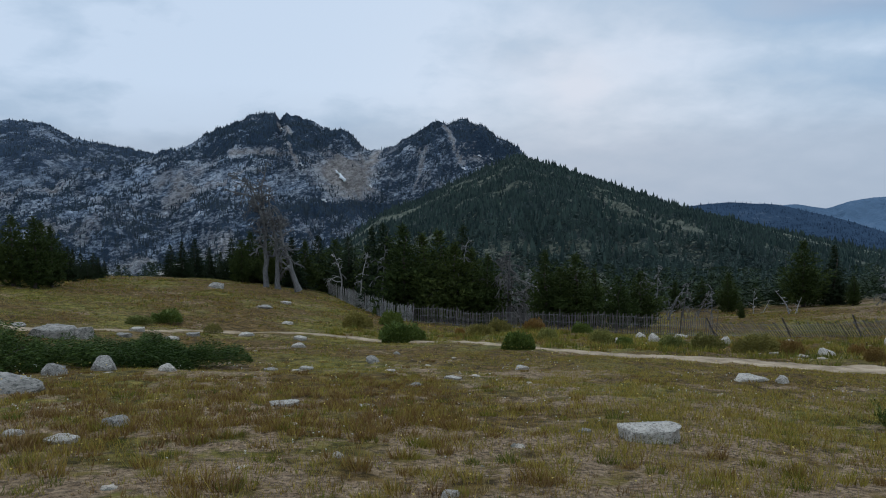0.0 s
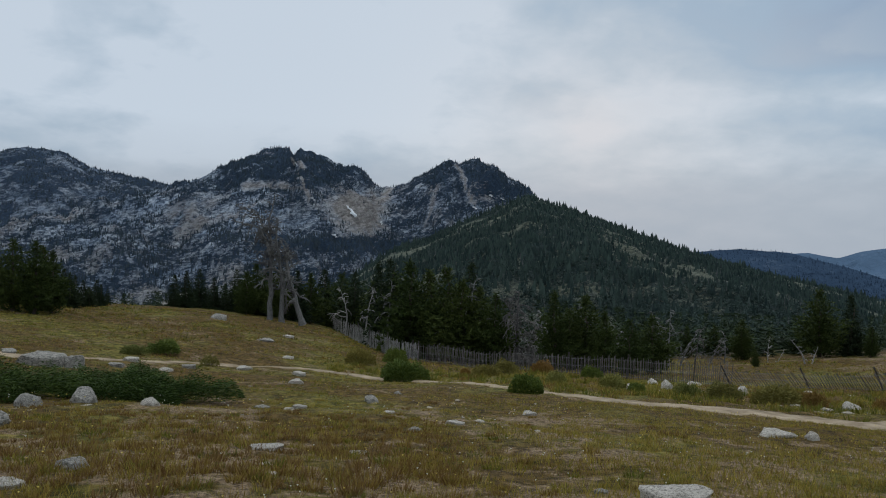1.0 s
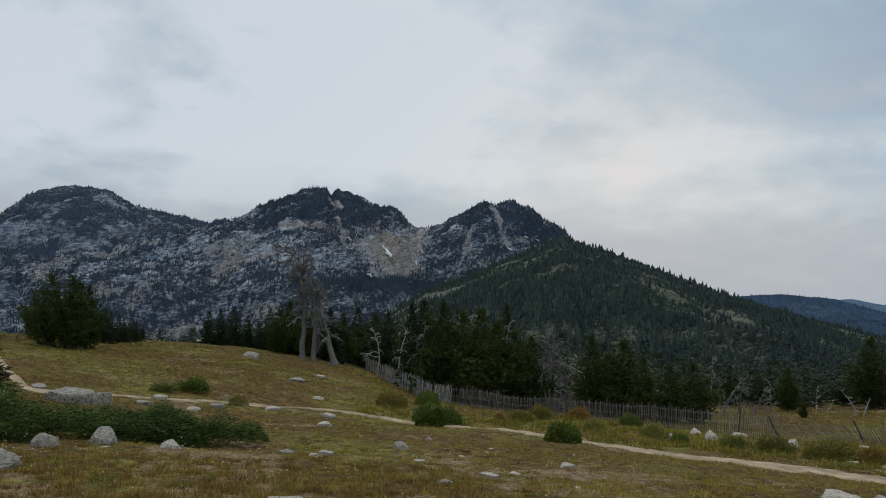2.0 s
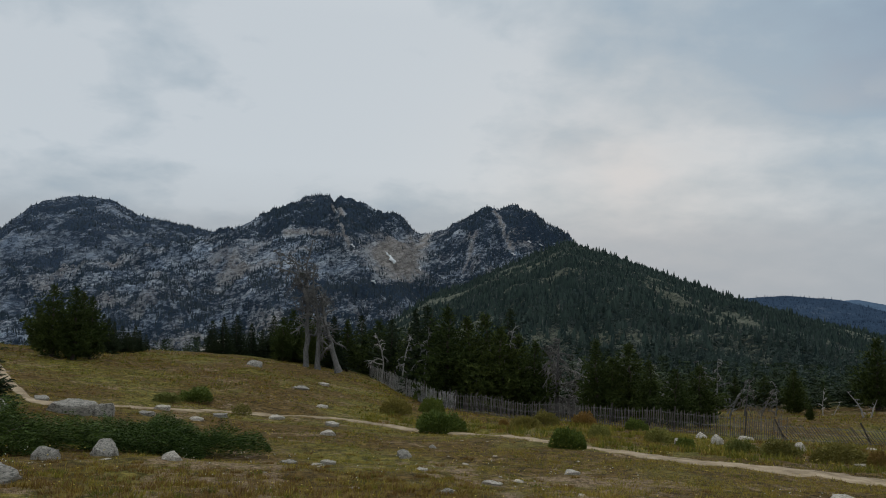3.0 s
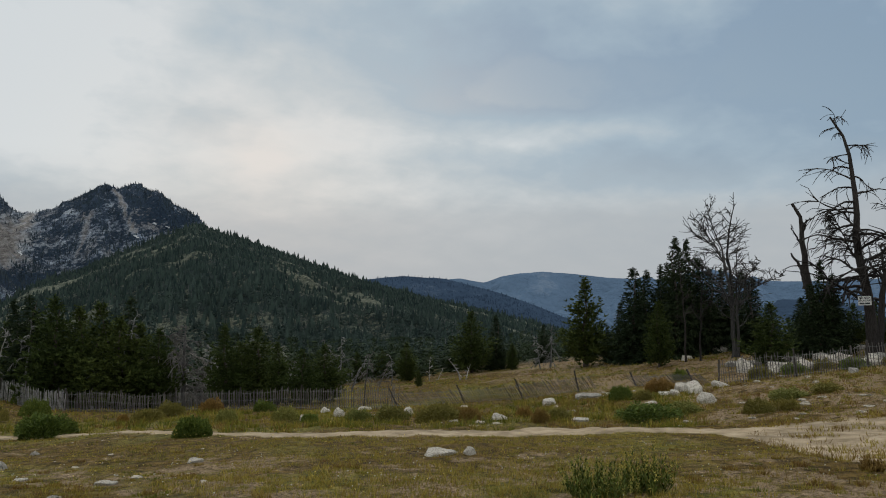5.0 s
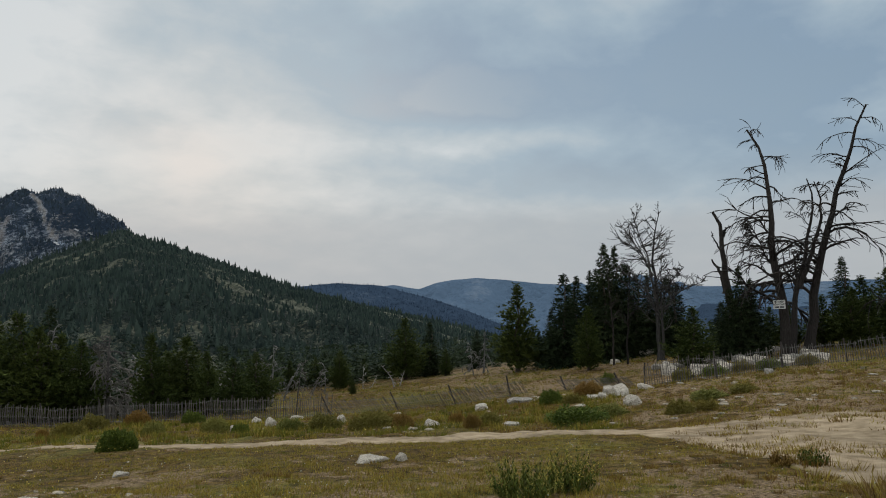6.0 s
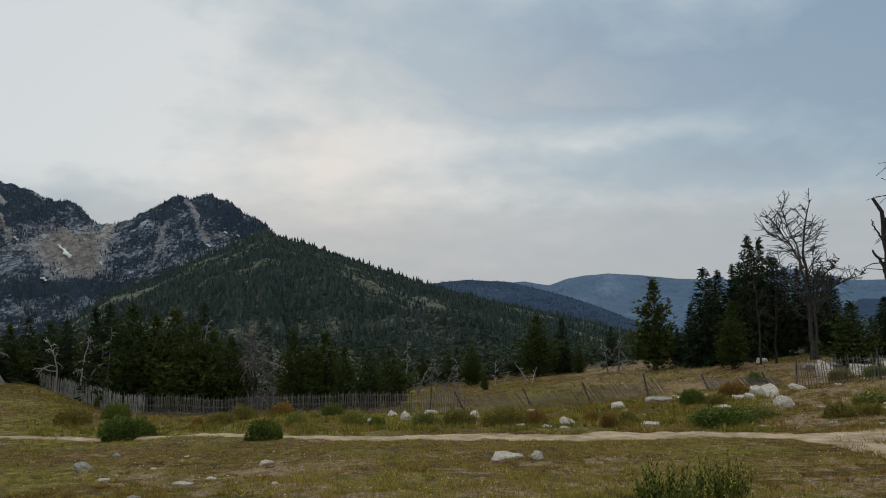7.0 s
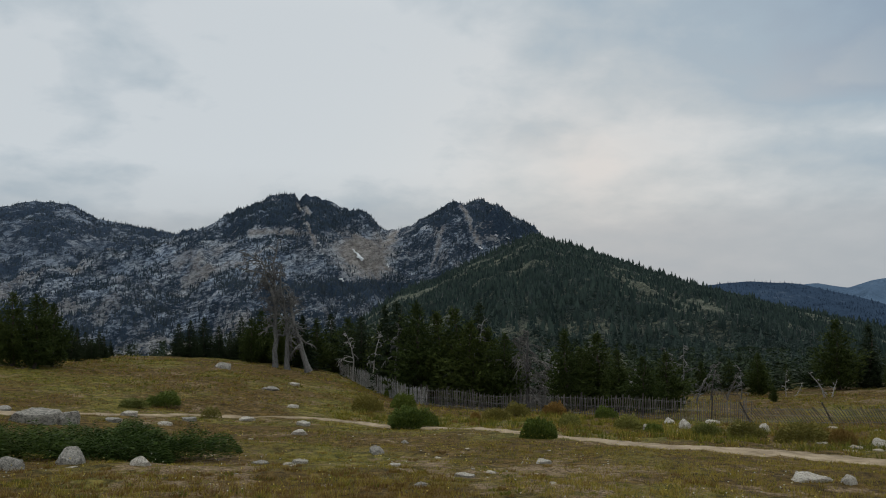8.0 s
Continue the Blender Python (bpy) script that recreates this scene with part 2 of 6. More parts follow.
def dirt_material():
    m, n, s = material("trail_dirt", 0.95, 0.1)
    p = world_place(n)
    colour = n.ramp(n.noise(p, 2.0, 8, 0.65), (0.3, (0.20, 0.15, 0.092)), (0.5, (0.315, 0.245, 0.162)), (0.7, (0.42, 0.34, 0.24)))
    wear = n.ramp(n.noise(p, 0.5, 4, 0.6), (0.35, 0.75), (0.62, 1.2))
    colour = n.mix(1.0, colour, wear, "MULTIPLY")
    turf = n.ramp(n.noise(p, 3.0, 6, 0.65), (0.32, (0.085, 0.08, 0.018)), (0.66, (0.21, 0.16, 0.05)))
    edge = n.add("Attribute", attribute_name="edge").outputs["Fac"]
    creep = n.math("ADD", n.math("MULTIPLY", edge, 0.55), n.math("ADD", n.math("MULTIPLY", n.noise(p, 0.9, 4, 0.6), 0.5), n.math("MULTIPLY", n.noise(p, 4.0, 5, 0.7), 0.4)))
    colour = n.mix(n.ramp(creep, (0.86, 0.0), (0.98, 1.0)), colour, turf)
    n.plug(s.inputs["Base Color"], colour)
    bump(n, s, n.noise(p, 12.0, 6, 0.65), 0.7, 0.04)
    return m


def stone_material(name, low, high, scale=6.0, lichen=(0.10, 0.10, 0.085)):
    m, n, s = material(name, 0.85, 0.25)
    p = place_of(n)
    shift = n.add("ObjectInfo").outputs["Random"]
    p = n.add("VectorMath", {0: p, 1: n.add("CombineXYZ", {0: n.math("MULTIPLY", shift, 31.0), 1: shift, 2: shift}).outputs[0]}, operation="ADD").outputs[0]
    colour = n.ramp(n.noise(p, scale, 8, 0.65), (0.32, low), (0.62, high))
    spots = n.ramp(n.noise(p, scale * 2.7, 6, 0.7), (0.50, 0.0), (0.58, 0.9))
    colour = n.mix(spots, colour, lichen)
    speck = n.ramp(n.noise(p, scale * 30, 2, 0.5), (0.35, 0.75), (0.6, 1.1))
    n.plug(s.inputs["Base Color"], n.mix(1.0, colour, speck, "MULTIPLY"))
    bump(n, s, n.noise(p, scale * 3, 8, 0.7), 0.8, 0.05)
    return m


def leaf_material(name, low, high, rough=0.75):
    m, n, s = material(name, rough, 0.15)
    each = n.add("NewGeometry").outputs["Random Per Island"]
    tree = n.add("ObjectInfo").outputs["Random"]
    colour = n.ramp(each, (0.0, low), (1.0, high))
    tone = n.ramp(tree, (0.0, (0.8, 0.85, 0.8)), (1.0, (1.2, 1.12, 1.0)))
    n.plug(s.inputs["Base Color"], n.mix(1.0, colour, tone, "MULTIPLY"))
    s.inputs["Subsurface Weight"].default_value = 0.0
    return m


def grass_material():
    """Colour by tuft: dark green, olive, gold, rust, straw."""
    m, n, s = material("meadow_grass", 0.8, 0.1)
    tone = n.add("Attribute", attribute_name="tone").outputs["Fac"]
    n.plug(s.inputs["Base Color"], n.ramp(tone, (0.0, (0.085, 0.105, 0.018)), (0.25, (0.19, 0.174, 0.026)), (0.5, (0.37, 0.285, 0.055)), (0.75, (0.145, 0.078, 0.027)), (1.0, (0.43, 0.34, 0.165))))
    return m


def wood_material(name, low, high):
    m, n, s = material(name, 0.85, 0.2)
    p = n.add("VectorMath", {0: place_of(n), 1: (9.0, 9.0, 1.2)}, operation="MULTIPLY").outputs[0]
    grain = n.noise(p, 3.0, 7, 0.65)
    tone = n.ramp(n.add("ObjectInfo").outputs["Random"], (0.0, (0.65, 0.65, 0.67)), (1.0, (1.25, 1.22, 1.18)))
    n.plug(s.inputs["Base Color"], n.mix(1.0, n.ramp(grain, (0.35, low), (0.65, high)), tone, "MULTIPLY"))
    bump(n, s, grain, 0.6, 0.02)
    return m


def plain_material(name, colour, rough=0.7, metal=0.0):
    m, n, s = material(name, rough, 0.3)
    p = place_of(n)
    dark = tuple(c * 0.75 for c in colour)
    n.plug(s.inputs["Base Color"], n.ramp(n.noise(p, 12.0, 5, 0.6), (0.3, dark), (0.7, colour)))
    s.inputs["Metallic"].default_value = metal
    return m


def mountain_material(name, rock_low, rock_high, scree, forest, size):
    """Bare slabs and talus with bands of forest. The slopes carry how wooded and how stony they are, and how their strata lie."""
    m, n, s = material(name, 0.95, 0.05)
    p = world_place(n)
    woods = n.add("Attribute", attribute_name="woods").outputs["Fac"]
    talus = n.add("Attribute", attribute_name="talus").outputs["Fac"]
    lay = n.add("Attribute", attribute_name="lay").outputs["Vector"]
    strata = n.add("VectorMath", {0: lay, 1: (1.3, 3.2, 1.0)}, operation="MULTIPLY").outputs[0]
    warp = n.add("TexNoise", {"Vector": strata, "Scale": 2.2, "Detail": 5.0, "Roughness": 0.65}).outputs["Color"]
    bent = n.add("VectorMath", {0: n.add("VectorMath", {0: warp, 1: (0.9, 0.9, 0.0)}, operation="MULTIPLY").outputs[0], 1: strata}, operation="ADD").outputs[0]
    block = n.add("TexVoronoi", {"Vector": bent, "Scale": 2.6}).outputs["Color"]
    block = n.add("SeparateXYZ", {0: block}).outputs[0]
    chip = n.add("TexVoronoi", {"Vector": bent, "Scale": 7.5}).outputs["Color"]
    chip = n.add("SeparateXYZ", {0: chip}).outputs[0]
    slab = n.math("ADD", n.math("MULTIPLY", n.noise(bent, 1.6, 9, 0.7, 0.3), 0.55), n.math("MULTIPLY", n.noise(p, 6.0 / size, 8, 0.72), 0.45))
    cells = n.math("ADD", n.math("MULTIPLY", n.math("SUBTRACT", block, 0.5), 0.16), n.math("MULTIPLY", n.math("SUBTRACT", chip, 0.5), 0.14))
    slab = n.math("ADD", slab, cells)
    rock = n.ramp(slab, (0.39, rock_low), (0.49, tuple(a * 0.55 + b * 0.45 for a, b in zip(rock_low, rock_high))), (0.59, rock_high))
    stain = n.ramp(n.noise(p, 2.0 / size, 5, 0.6), (0.40, (0.72, 0.76, 0.82)), (0.62, (1.12, 1.06, 1.0)))
    rock = n.mix(1.0, rock, stain, "MULTIPLY")
    stony = n.ramp(n.math("ADD", n.noise(p, 14.0 / size, 7, 0.78), cells), (0.34, tuple(c * 0.4 for c in scree)), (0.62, scree))
    rock = n.mix(n.math("MULTIPLY", talus, 0.85), rock, stony)
    mask = n.math("ADD", n.math("MULTIPLY", n.noise(bent, 2.0, 6, 0.7), 0.45), n.math("MULTIPLY", n.noise(p, 13.0 / size, 7, 0.72), 0.55))
    edge = n.math("SUBTRACT", mask, n.math("SUBTRACT", 0.72, n.math("MULTIPLY", woods, 0.44)))
    share = n.math("MULTIPLY", edge, 15.0, clamp=True)
    green = n.ramp(n.noise(p, 26.0 / size, 5, 0.75), (0.32, tuple(c * 0.6 for c in forest)), (0.55, forest), (0.70, tuple(c * 1.9 for c in forest)))
    n.plug(s.inputs["Base Color"], n.mix(share, rock, green))
    relief = n.math("ADD", slab, n.math("MULTIPLY", share, 0.2))
    bump(n, s, relief, 1.0, size * 0.14)
    return m


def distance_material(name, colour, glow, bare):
    """A backdrop of distant hills, wooded with barer patches; blue air painted as colour and glow."""
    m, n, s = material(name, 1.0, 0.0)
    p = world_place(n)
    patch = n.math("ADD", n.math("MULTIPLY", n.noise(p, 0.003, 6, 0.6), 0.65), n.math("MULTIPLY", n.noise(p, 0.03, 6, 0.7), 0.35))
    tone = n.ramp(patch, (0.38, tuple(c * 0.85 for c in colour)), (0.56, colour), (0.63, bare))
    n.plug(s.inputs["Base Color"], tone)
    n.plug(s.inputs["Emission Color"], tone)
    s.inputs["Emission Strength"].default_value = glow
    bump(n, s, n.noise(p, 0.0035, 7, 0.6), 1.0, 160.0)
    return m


SOIL = ground_material()
DIRT = dirt_material()
GRANITE = stone_material("granite", (0.205, 0.19, 0.167), (0.42, 0.392, 0.345))
PALE_GRANITE = stone_material("pale_granite", (0.40, 0.362, 0.305), (0.64, 0.59, 0.51), lichen=(0.19, 0.172, 0.142))
STONE = stone_material("loose_stone", (0.29, 0.25, 0.195), (0.50, 0.44, 0.35), 2.0)
PINE_LEAF = leaf_material("pine_needles", (0.022, 0.036, 0.009), (0.084, 0.110, 0.028))
FIR_LEAF = leaf_material("fir_needles", (0.012, 0.022, 0.010), (0.038, 0.055, 0.023))
FOREST_LEAF = leaf_material("forest_needles", (0.018, 0.030, 0.015), (0.054, 0.074, 0.036))
BUSH_LEAF = leaf_material("shrub_leaves", (0.050, 0.080, 0.016), (0.165, 0.205, 0.042))
JUNIPER_LEAF = leaf_material("juniper_leaves", (0.020, 0.040, 0.008), (0.088, 0.130, 0.026))
WEED_LEAF = leaf_material("weed_leaves", (0.10, 0.12, 0.03), (0.30, 0.29, 0.09))
BLOOM = leaf_material("yellowish_bloom", (0.24, 0.21, 0.045), (0.48, 0.42, 0.11))
WEED_GREEN = leaf_material("weed_green", (0.035, 0.058, 0.012), (0.135, 0.165, 0.032))
RUST_LEAF = leaf_material("rusty_leaves", (0.15, 0.088, 0.026), (0.32, 0.20, 0.06))
OLIVE_LEAF = leaf_material("olive_leaves", (0.11, 0.105, 0.026), (0.26, 0.225, 0.065))
BARK = wood_material("bark", (0.055, 0.042, 0.034), (0.12, 0.10, 0.085))
SILVER_WOOD = wood_material("weathered_dead_wood", (0.08, 0.08, 0.079), (0.25, 0.248, 0.242))
TRUNK_WOOD = wood_material("grey_dead_trunk", (0.06, 0.059, 0.058), (0.22, 0.216, 0.21))
GREY_SNAG = wood_material("dark_grey_dead_wood", (0.03, 0.028, 0.027), (0.11, 0.105, 0.10))
DARK_WOOD = wood_material("dark_dead_wood", (0.014, 0.012, 0.011), (0.055, 0.048, 0.044))
BLEACHED_WOOD = wood_material("bleached_dead_wood", (0.17, 0.162, 0.157), (0.44, 0.425, 0.405))
BROWN_TWIG = wood_material("brownish_dead_twigs", (0.075, 0.069, 0.064), (0.23, 0.217, 0.205))
PALE_LATH = wood_material("bleached_lath", (0.22, 0.215, 0.21), (0.48, 0.47, 0.455))
LATH = wood_material("weathered_lath", (0.07, 0.063, 0.06), (0.215, 0.198, 0.185))
POST_STEEL = plain_material("dull_post_steel", (0.07, 0.06, 0.055), 0.7)
WIRE = plain_material("galvanised_wire", (0.22, 0.22, 0.22), 0.5, 0.8)

# ---- mesh helpers ----


def mesh_from(name, verts, faces, smooth=False):
    """A mesh from arrays of corners and of triangles or quads."""
    verts, faces = np.asarray(verts, np.float32), np.asarray(faces, np.int32)
    me = bpy.data.meshes.new(name)
    k = faces.shape[1]
    me.vertices.add(len(verts)), me.loops.add(faces.size), me.polygons.add(len(faces))
    me.vertices.foreach_set("co", verts.ravel())
    me.loops.foreach_set("vertex_index", faces.ravel())
    me.polygons.foreach_set("loop_start", np.arange(len(faces), dtype=np.int32) * k)
    me.polygons.foreach_set("use_smooth", np.full(len(faces), smooth))
    me.update(calc_edges=True)
    return me


def part(name, me, mat, parent=None, label=""):
    ob = new(name, me)
    if mat and not me.materials:
        me.materials.append(mat)
    ob.parent = parent
    return tagged(ob, label)


def thing(name, place, label, category, group="", kind=""):
    ob = new(name)
    ob.location = place
    ob.empty_display_size = 0.1
    return tagged(ob, label, category, group, kind)


def sheet(name, xs, ys, zs, mat, smooth=True):
    """A grid of corners as one mesh."""
    rows, cols = xs.shape
    idx = np.arange(rows * cols).reshape(rows, cols)
    quads = np.stack([idx[:-1, :-1], idx[:-1, 1:], idx[1:, 1:], idx[1:, :-1]], -1).reshape(-1, 4)
    return part(name, mesh_from(name, np.stack([xs, ys, zs], -1).reshape(-1, 3), quads, smooth), mat)


class Soup:
    """Gathers many small pieces into one mesh."""

    def __init__(self):
        self.verts, self.faces, self.count = [], [], 0

    def add(self, verts, faces):
        verts = np.asarray(verts, float)
        self.verts.append(verts)
        self.faces.append(np.asarray(faces) + self.count)
        self.count += len(verts)

    def mesh(self, name, smooth=False):
        return mesh_from(name, np.concatenate(self.verts), np.concatenate(self.faces), smooth)


def tube(soup, points, radii, sides=5):
    """A bent, tapering stick through the points."""
    points = [Vector(p) for p in points]
    rings = []
    for k, p in enumerate(points):
        way = (points[min(k + 1, len(points) - 1)] - points[max(k - 1, 0)]).normalized()
        side = way.cross(Vector((0.31, 0.95, 0.05))).normalized()
        other = way.cross(side)
        for j in range(sides):
            a = 2 * math.pi * j / sides
            rings.append(p + (side * math.cos(a) + other * math.sin(a)) * radii[k])
    faces = []
    for k in range(len(points) - 1):
        for j in range(sides):
            a, b = k * sides + j, k * sides + (j + 1) % sides
            faces += [(a, b, b + sides), (a, b + sides, a + sides)]
    soup.add([tuple(r) for r in rings], faces)


# ---- ground ----
fine_b = np.concatenate([np.arange(-180, -40, 4.0), np.arange(-40, 76, 0.5), np.arange(76, 180.1, 4.0)])
ranges = np.concatenate([[0.0], np.geomspace(0.8, 8, 36), np.arange(8.2, 45, 0.24), np.geomspace(45.2, 130, 70), np.geomspace(140, 4950, 40)])
bb, rr = np.meshgrid(np.radians(fine_b), ranges, indexing="ij")
gx, gy = rr * np.sin(bb), rr * np.cos(bb)
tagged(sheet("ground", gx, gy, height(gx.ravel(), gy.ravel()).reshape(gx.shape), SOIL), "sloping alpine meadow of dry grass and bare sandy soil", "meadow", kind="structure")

# ---- mountains ----
rng = np.random.default_rng(7)


def ridge_land(name, knots, near, far, foot, crag, mat, label, grain, power=1.0, step=0.12, rows=90, kind_of="mountain", sharp=1.0, cover=None, jag=0.0):
    """A range of slopes: knots of (bearing, rise in degrees) of its skyline at the distance far, falling towards near."""
    kb, ke = np.array(knots, float).T
    b = np.arange(kb[0], kb[-1], step)
    crest = np.tan(np.radians(np.interp(b, kb, ke))) * far + EYE
    wide = np.radians(b) * far / grain
    crest = crest + crag * 0.5 * fbm(wide * 0.9, wide * 0 + 5.5, 21, 6, 0.6) * sharp
    crest = crest + jag * (np.abs(fbm(wide * 6.0, wide * 0 + 1.5, 23, 3, 0.6)) - 0.3)
    s = np.concatenate([np.linspace(0, 1, rows), 1 + np.linspace(0.02, 0.45, 12)])
    S, B = np.meshgrid(s, b, indexing="ij")
    D = near + (far - near) * S
    up = np.clip(S, 0, 1) ** power
    behind = np.clip(S - 1, 0, None) * (far - near) * 0.55
    X, Y = D * np.sin(np.radians(B)), D * np.cos(np.radians(B))
    rough = fbm(X / grain, Y / grain, 3, 6, 0.55)
    ribs = 1 - np.abs(fbm(np.radians(B) * far / grain * 1.3 + rough * 0.3, S * 1.2, 31, 4, 0.5))
    env = np.clip(S * 6, 0, 1) * np.clip(np.abs(1 - S) * (7 if sharp < 0.19 or kind_of == "mountain" else 2.2), 0.0, 1)
    Z = foot + (crest[None, :] - foot) * up - behind + crag * env * (rough * 0.8 + (ribs - 0.6) * 0.9)
    ob = tagged(sheet(name, X, Y, Z, mat), label, kind_of, kind="structure")
    E = np.degrees(np.arctan2(Z - EYE, D))
    if cover:
        wooded, stony = cover(B, E, fbm(X / 90, Y / 90, 41, 4, 0.6))
        lay = np.stack([B, E - 0.24 * B, 0 * B], -1)
        for attr, kind, key, values in (("woods", "FLOAT", "value", wooded), ("talus", "FLOAT", "value", stony), ("lay", "FLOAT_VECTOR", "vector", lay)):
            ob.data.attributes.new(attr, kind, "POINT").data.foreach_set(key, np.ascontiguousarray(values, dtype=np.float32).ravel())

    def surface(k, lo=0.0, hi=1.0):
        """k random places on the slope, as arrays x, y, z, s, bearing."""
        i, j = rng.integers(int(lo * (rows - 1)), int(hi * (rows - 1)) + 1, k), rng.integers(1, len(b) - 1, k)
        u, v = rng.random(k), rng.random(k)
        i2, j2 = i + 1, j + 1
        pick = [(A[i, j] * (1 - u) + A[i2, j] * u) * (1 - v) + (A[i, j2] * (1 - u) + A[i2, j2] * u) * v for A in (X, Y, Z, S, B)]
        return pick
    return ob, surface


def spires(name, xs, ys, zs, tall, mat, label, sides=4, tiers=2, slim=1.0):
    """Far conifers, each a small tapering spire, joined into one piece."""
    k = len(xs)
    if tiers == 0:
        levels, widths = np.array([0.02, 1.0]), np.array([0.19, 0.006])
    elif tiers == 2:
        levels, widths = np.array([0.02, 0.42, 0.38, 1.0]), np.array([0.20, 0.10, 0.155, 0.006])
    else:
        levels, widths = np.array([0.02, 0.45, 1.0]), np.array([0.20, 0.14, 0.006])
    rows = len(levels)
    turn = rng.random(k) * 6.28
    ang = np.arange(sides) * 2 * math.pi / sides
    wob = slim * (0.65 + 0.7 * rng.random((k, rows, sides)))
    px = xs[:, None, None] + tall[:, None, None] * widths[None, :, None] * wob * np.cos(ang[None, None, :] + turn[:, None, None])
    py = ys[:, None, None] + tall[:, None, None] * widths[None, :, None] * wob * np.sin(ang[None, None, :] + turn[:, None, None])
    pz = zs[:, None, None] + tall[:, None, None] * levels[None, :, None] + 0 * px
    verts = np.stack([px, py, pz], -1).reshape(-1, 3)
    base = []
    for r in range(rows - 1):
        for j in range(sides):
            a, b = r * sides + j, r * sides + (j + 1) % sides
            base.append((a, b, b + sides, a + sides))
    faces = (np.arange(k)[:, None, None] * (rows * sides) + np.array(base)[None]).reshape(-1, 4)
    return tagged(part(name, mesh_from(name, verts, faces), mat), label, "woods", kind="stuff")


def lobe(B, E, b, e, w, h):
    return np.exp(-((B - b) / w) ** 2 - ((E - e) / h) ** 2)


def along(B, E, b0, e0, b1, e1, w):
    """How near a place lies to the line between two bearings and rises."""
    t = np.clip(((B - b0) * (b1 - b0) + (E - e0) * (e1 - e0)) / ((b1 - b0) ** 2 + (e1 - e0) ** 2), 0, 1)
    return np.exp(-(np.hypot(B - b0 - t * (b1 - b0), E - e0 - t * (e1 - e0)) / w) ** 2)


def massif_cover(B, E, n):
    """Dark woods under the crests and in the valley, bare slabs in tilted bands below them, a bowl of talus between the peaks."""
    wooded = 0.65 + 0.18 * n + 0.09 * np.sin((E - 0.3 * B) * 4.6 + 2.5 * n)
    wooded = wooded + 0.22 * np.clip((E - 4.3 - 0.03 * (B + 10) + 1.6 * n) / 2.2, 0, 1) * np.clip((0.5 - B) / 1.5, 0, 1) + 0.13 * np.clip((E - 4.6 + 0.8 * n) / 1.5, 0, 1) * np.clip((B - 0.5) / 1.5, 0, 1) + 0.06 * lobe(B, E, -10.2, 6.2, 4.0, 1.2) + 0.12 * lobe(B, E, 7.6, 5.6, 1.2, 0.7)
    wooded = wooded - 0.14 * lobe(B, E, -12, 2.9, 6, 1.2) - 0.05 * lobe(B, E, -20, 1.6, 7, 1.2)
    wooded = wooded + 0.42 * lobe(B, E, -3, 0.55, 5, 0.5)
    wooded = wooded + 0.06 * lobe(B, E, 5, 5.4, 4, 1.2) + 0.16 * lobe(B, E, 9.2, 4.9, 1.6, 0.7)
    bowl = np.clip((lobe(B, E, -2.3, 3.0, 1.9, 1.6) + 0.45 * n) * 1.3, 0, 1)
    W = B + 0.4 * n
    gully = np.maximum(along(W, E, -7.15, 7.0, -5.75, 4.0, 0.2), along(W, E, 5.2, 6.7, 6.7, 3.9, 0.2))
    gully = np.maximum(gully, along(W, E, 0.0, 4.7, -1.5, 2.6, 0.42))
    gully = np.maximum(gully, 0.75 * along(W, E, 3.6, 5.2, 3.0, 2.2, 0.2))
    gully = np.maximum(gully, 0.9 * along(B, E + 0.3 * n, -10.8, 4.75, -6.4, 4.95, 0.26))
    scree = np.maximum(bowl, gully)
    return np.clip(wooded - 0.6 * scree, 0, 1), np.clip(scree, 0, 1)


def west_cover(B, E, n):
    band = 0.1 * np.sin((E - 0.2 * B) * 5.2 + 2.5 * n)
    return 0.58 + 0.2 * n + band - 0.20 * lobe(B, E, -28, 3.4, 5, 0.6) + 0.2 * lobe(B, E, -20, 4.6, 4, 0.6), 0 * B


def hill_cover(B, E, n):
    """Forest with grassy clearings."""
    return 0.62 + 0.30 * n - 0.05 * lobe(B, E, 4.2, 0.4, 2.6, 1.4) - 0.3 * along(B + 0.3 * n, E, 10.2, 2.4, 9.6, 0.6, 0.10) - 0.3 * along(B + 0.3 * n, E, 9.6, 0.6, 10.6, -1.2, 0.14) - 0.16 * lobe(B, E, 11, -2.9, 5, 0.5) - 0.08 * lobe(B, E, 18, -2.6, 5, 0.4) + 0.34 * lobe(B, E, 2.6, 0.9, 2.4, 0.8), 0.5 + 0 * B


# bluish distance haze is mixed into these rock and forest base colours
HAZED_ROCKY = mountain_material("hazed_rocky_slopes", (0.082, 0.114, 0.164), (0.54, 0.62, 0.72), (0.42, 0.378, 0.34), (0.046, 0.071, 0.110), 130.0)
HAZED_ROCKY_FAR = mountain_material("hazed_rocky_far_slopes", (0.065, 0.09, 0.13), (0.33, 0.39, 0.47), (0.3, 0.29, 0.27), (0.050, 0.076, 0.120), 150.0)
# the nearer hill's forest green leans to blue, a milder painted haze
HAZED_WOODED = mountain_material("hazed_wooded_slopes", (0.075, 0.09, 0.072), (0.24, 0.255, 0.20), (0.20, 0.22, 0.155), (0.034, 0.052, 0.050), 70.0)
# air haze over the far hills, painted as blue colour plus faint emission
HAZE_BLUE_WOODS = distance_material("haze_blue_woods", (0.036, 0.058, 0.094), 0.25, (0.066, 0.09, 0.125))
HAZE_PALE_HILLS = distance_material("haze_pale_hills", (0.084, 0.130, 0.195), 0.25, (0.118, 0.162, 0.222))
# needles of the mountain trees, blued and lifted to imitate haze
HAZED_FAR_SPIRE = leaf_material("hazed_far_spires", (0.027, 0.042, 0.061), (0.056, 0.080, 0.108))
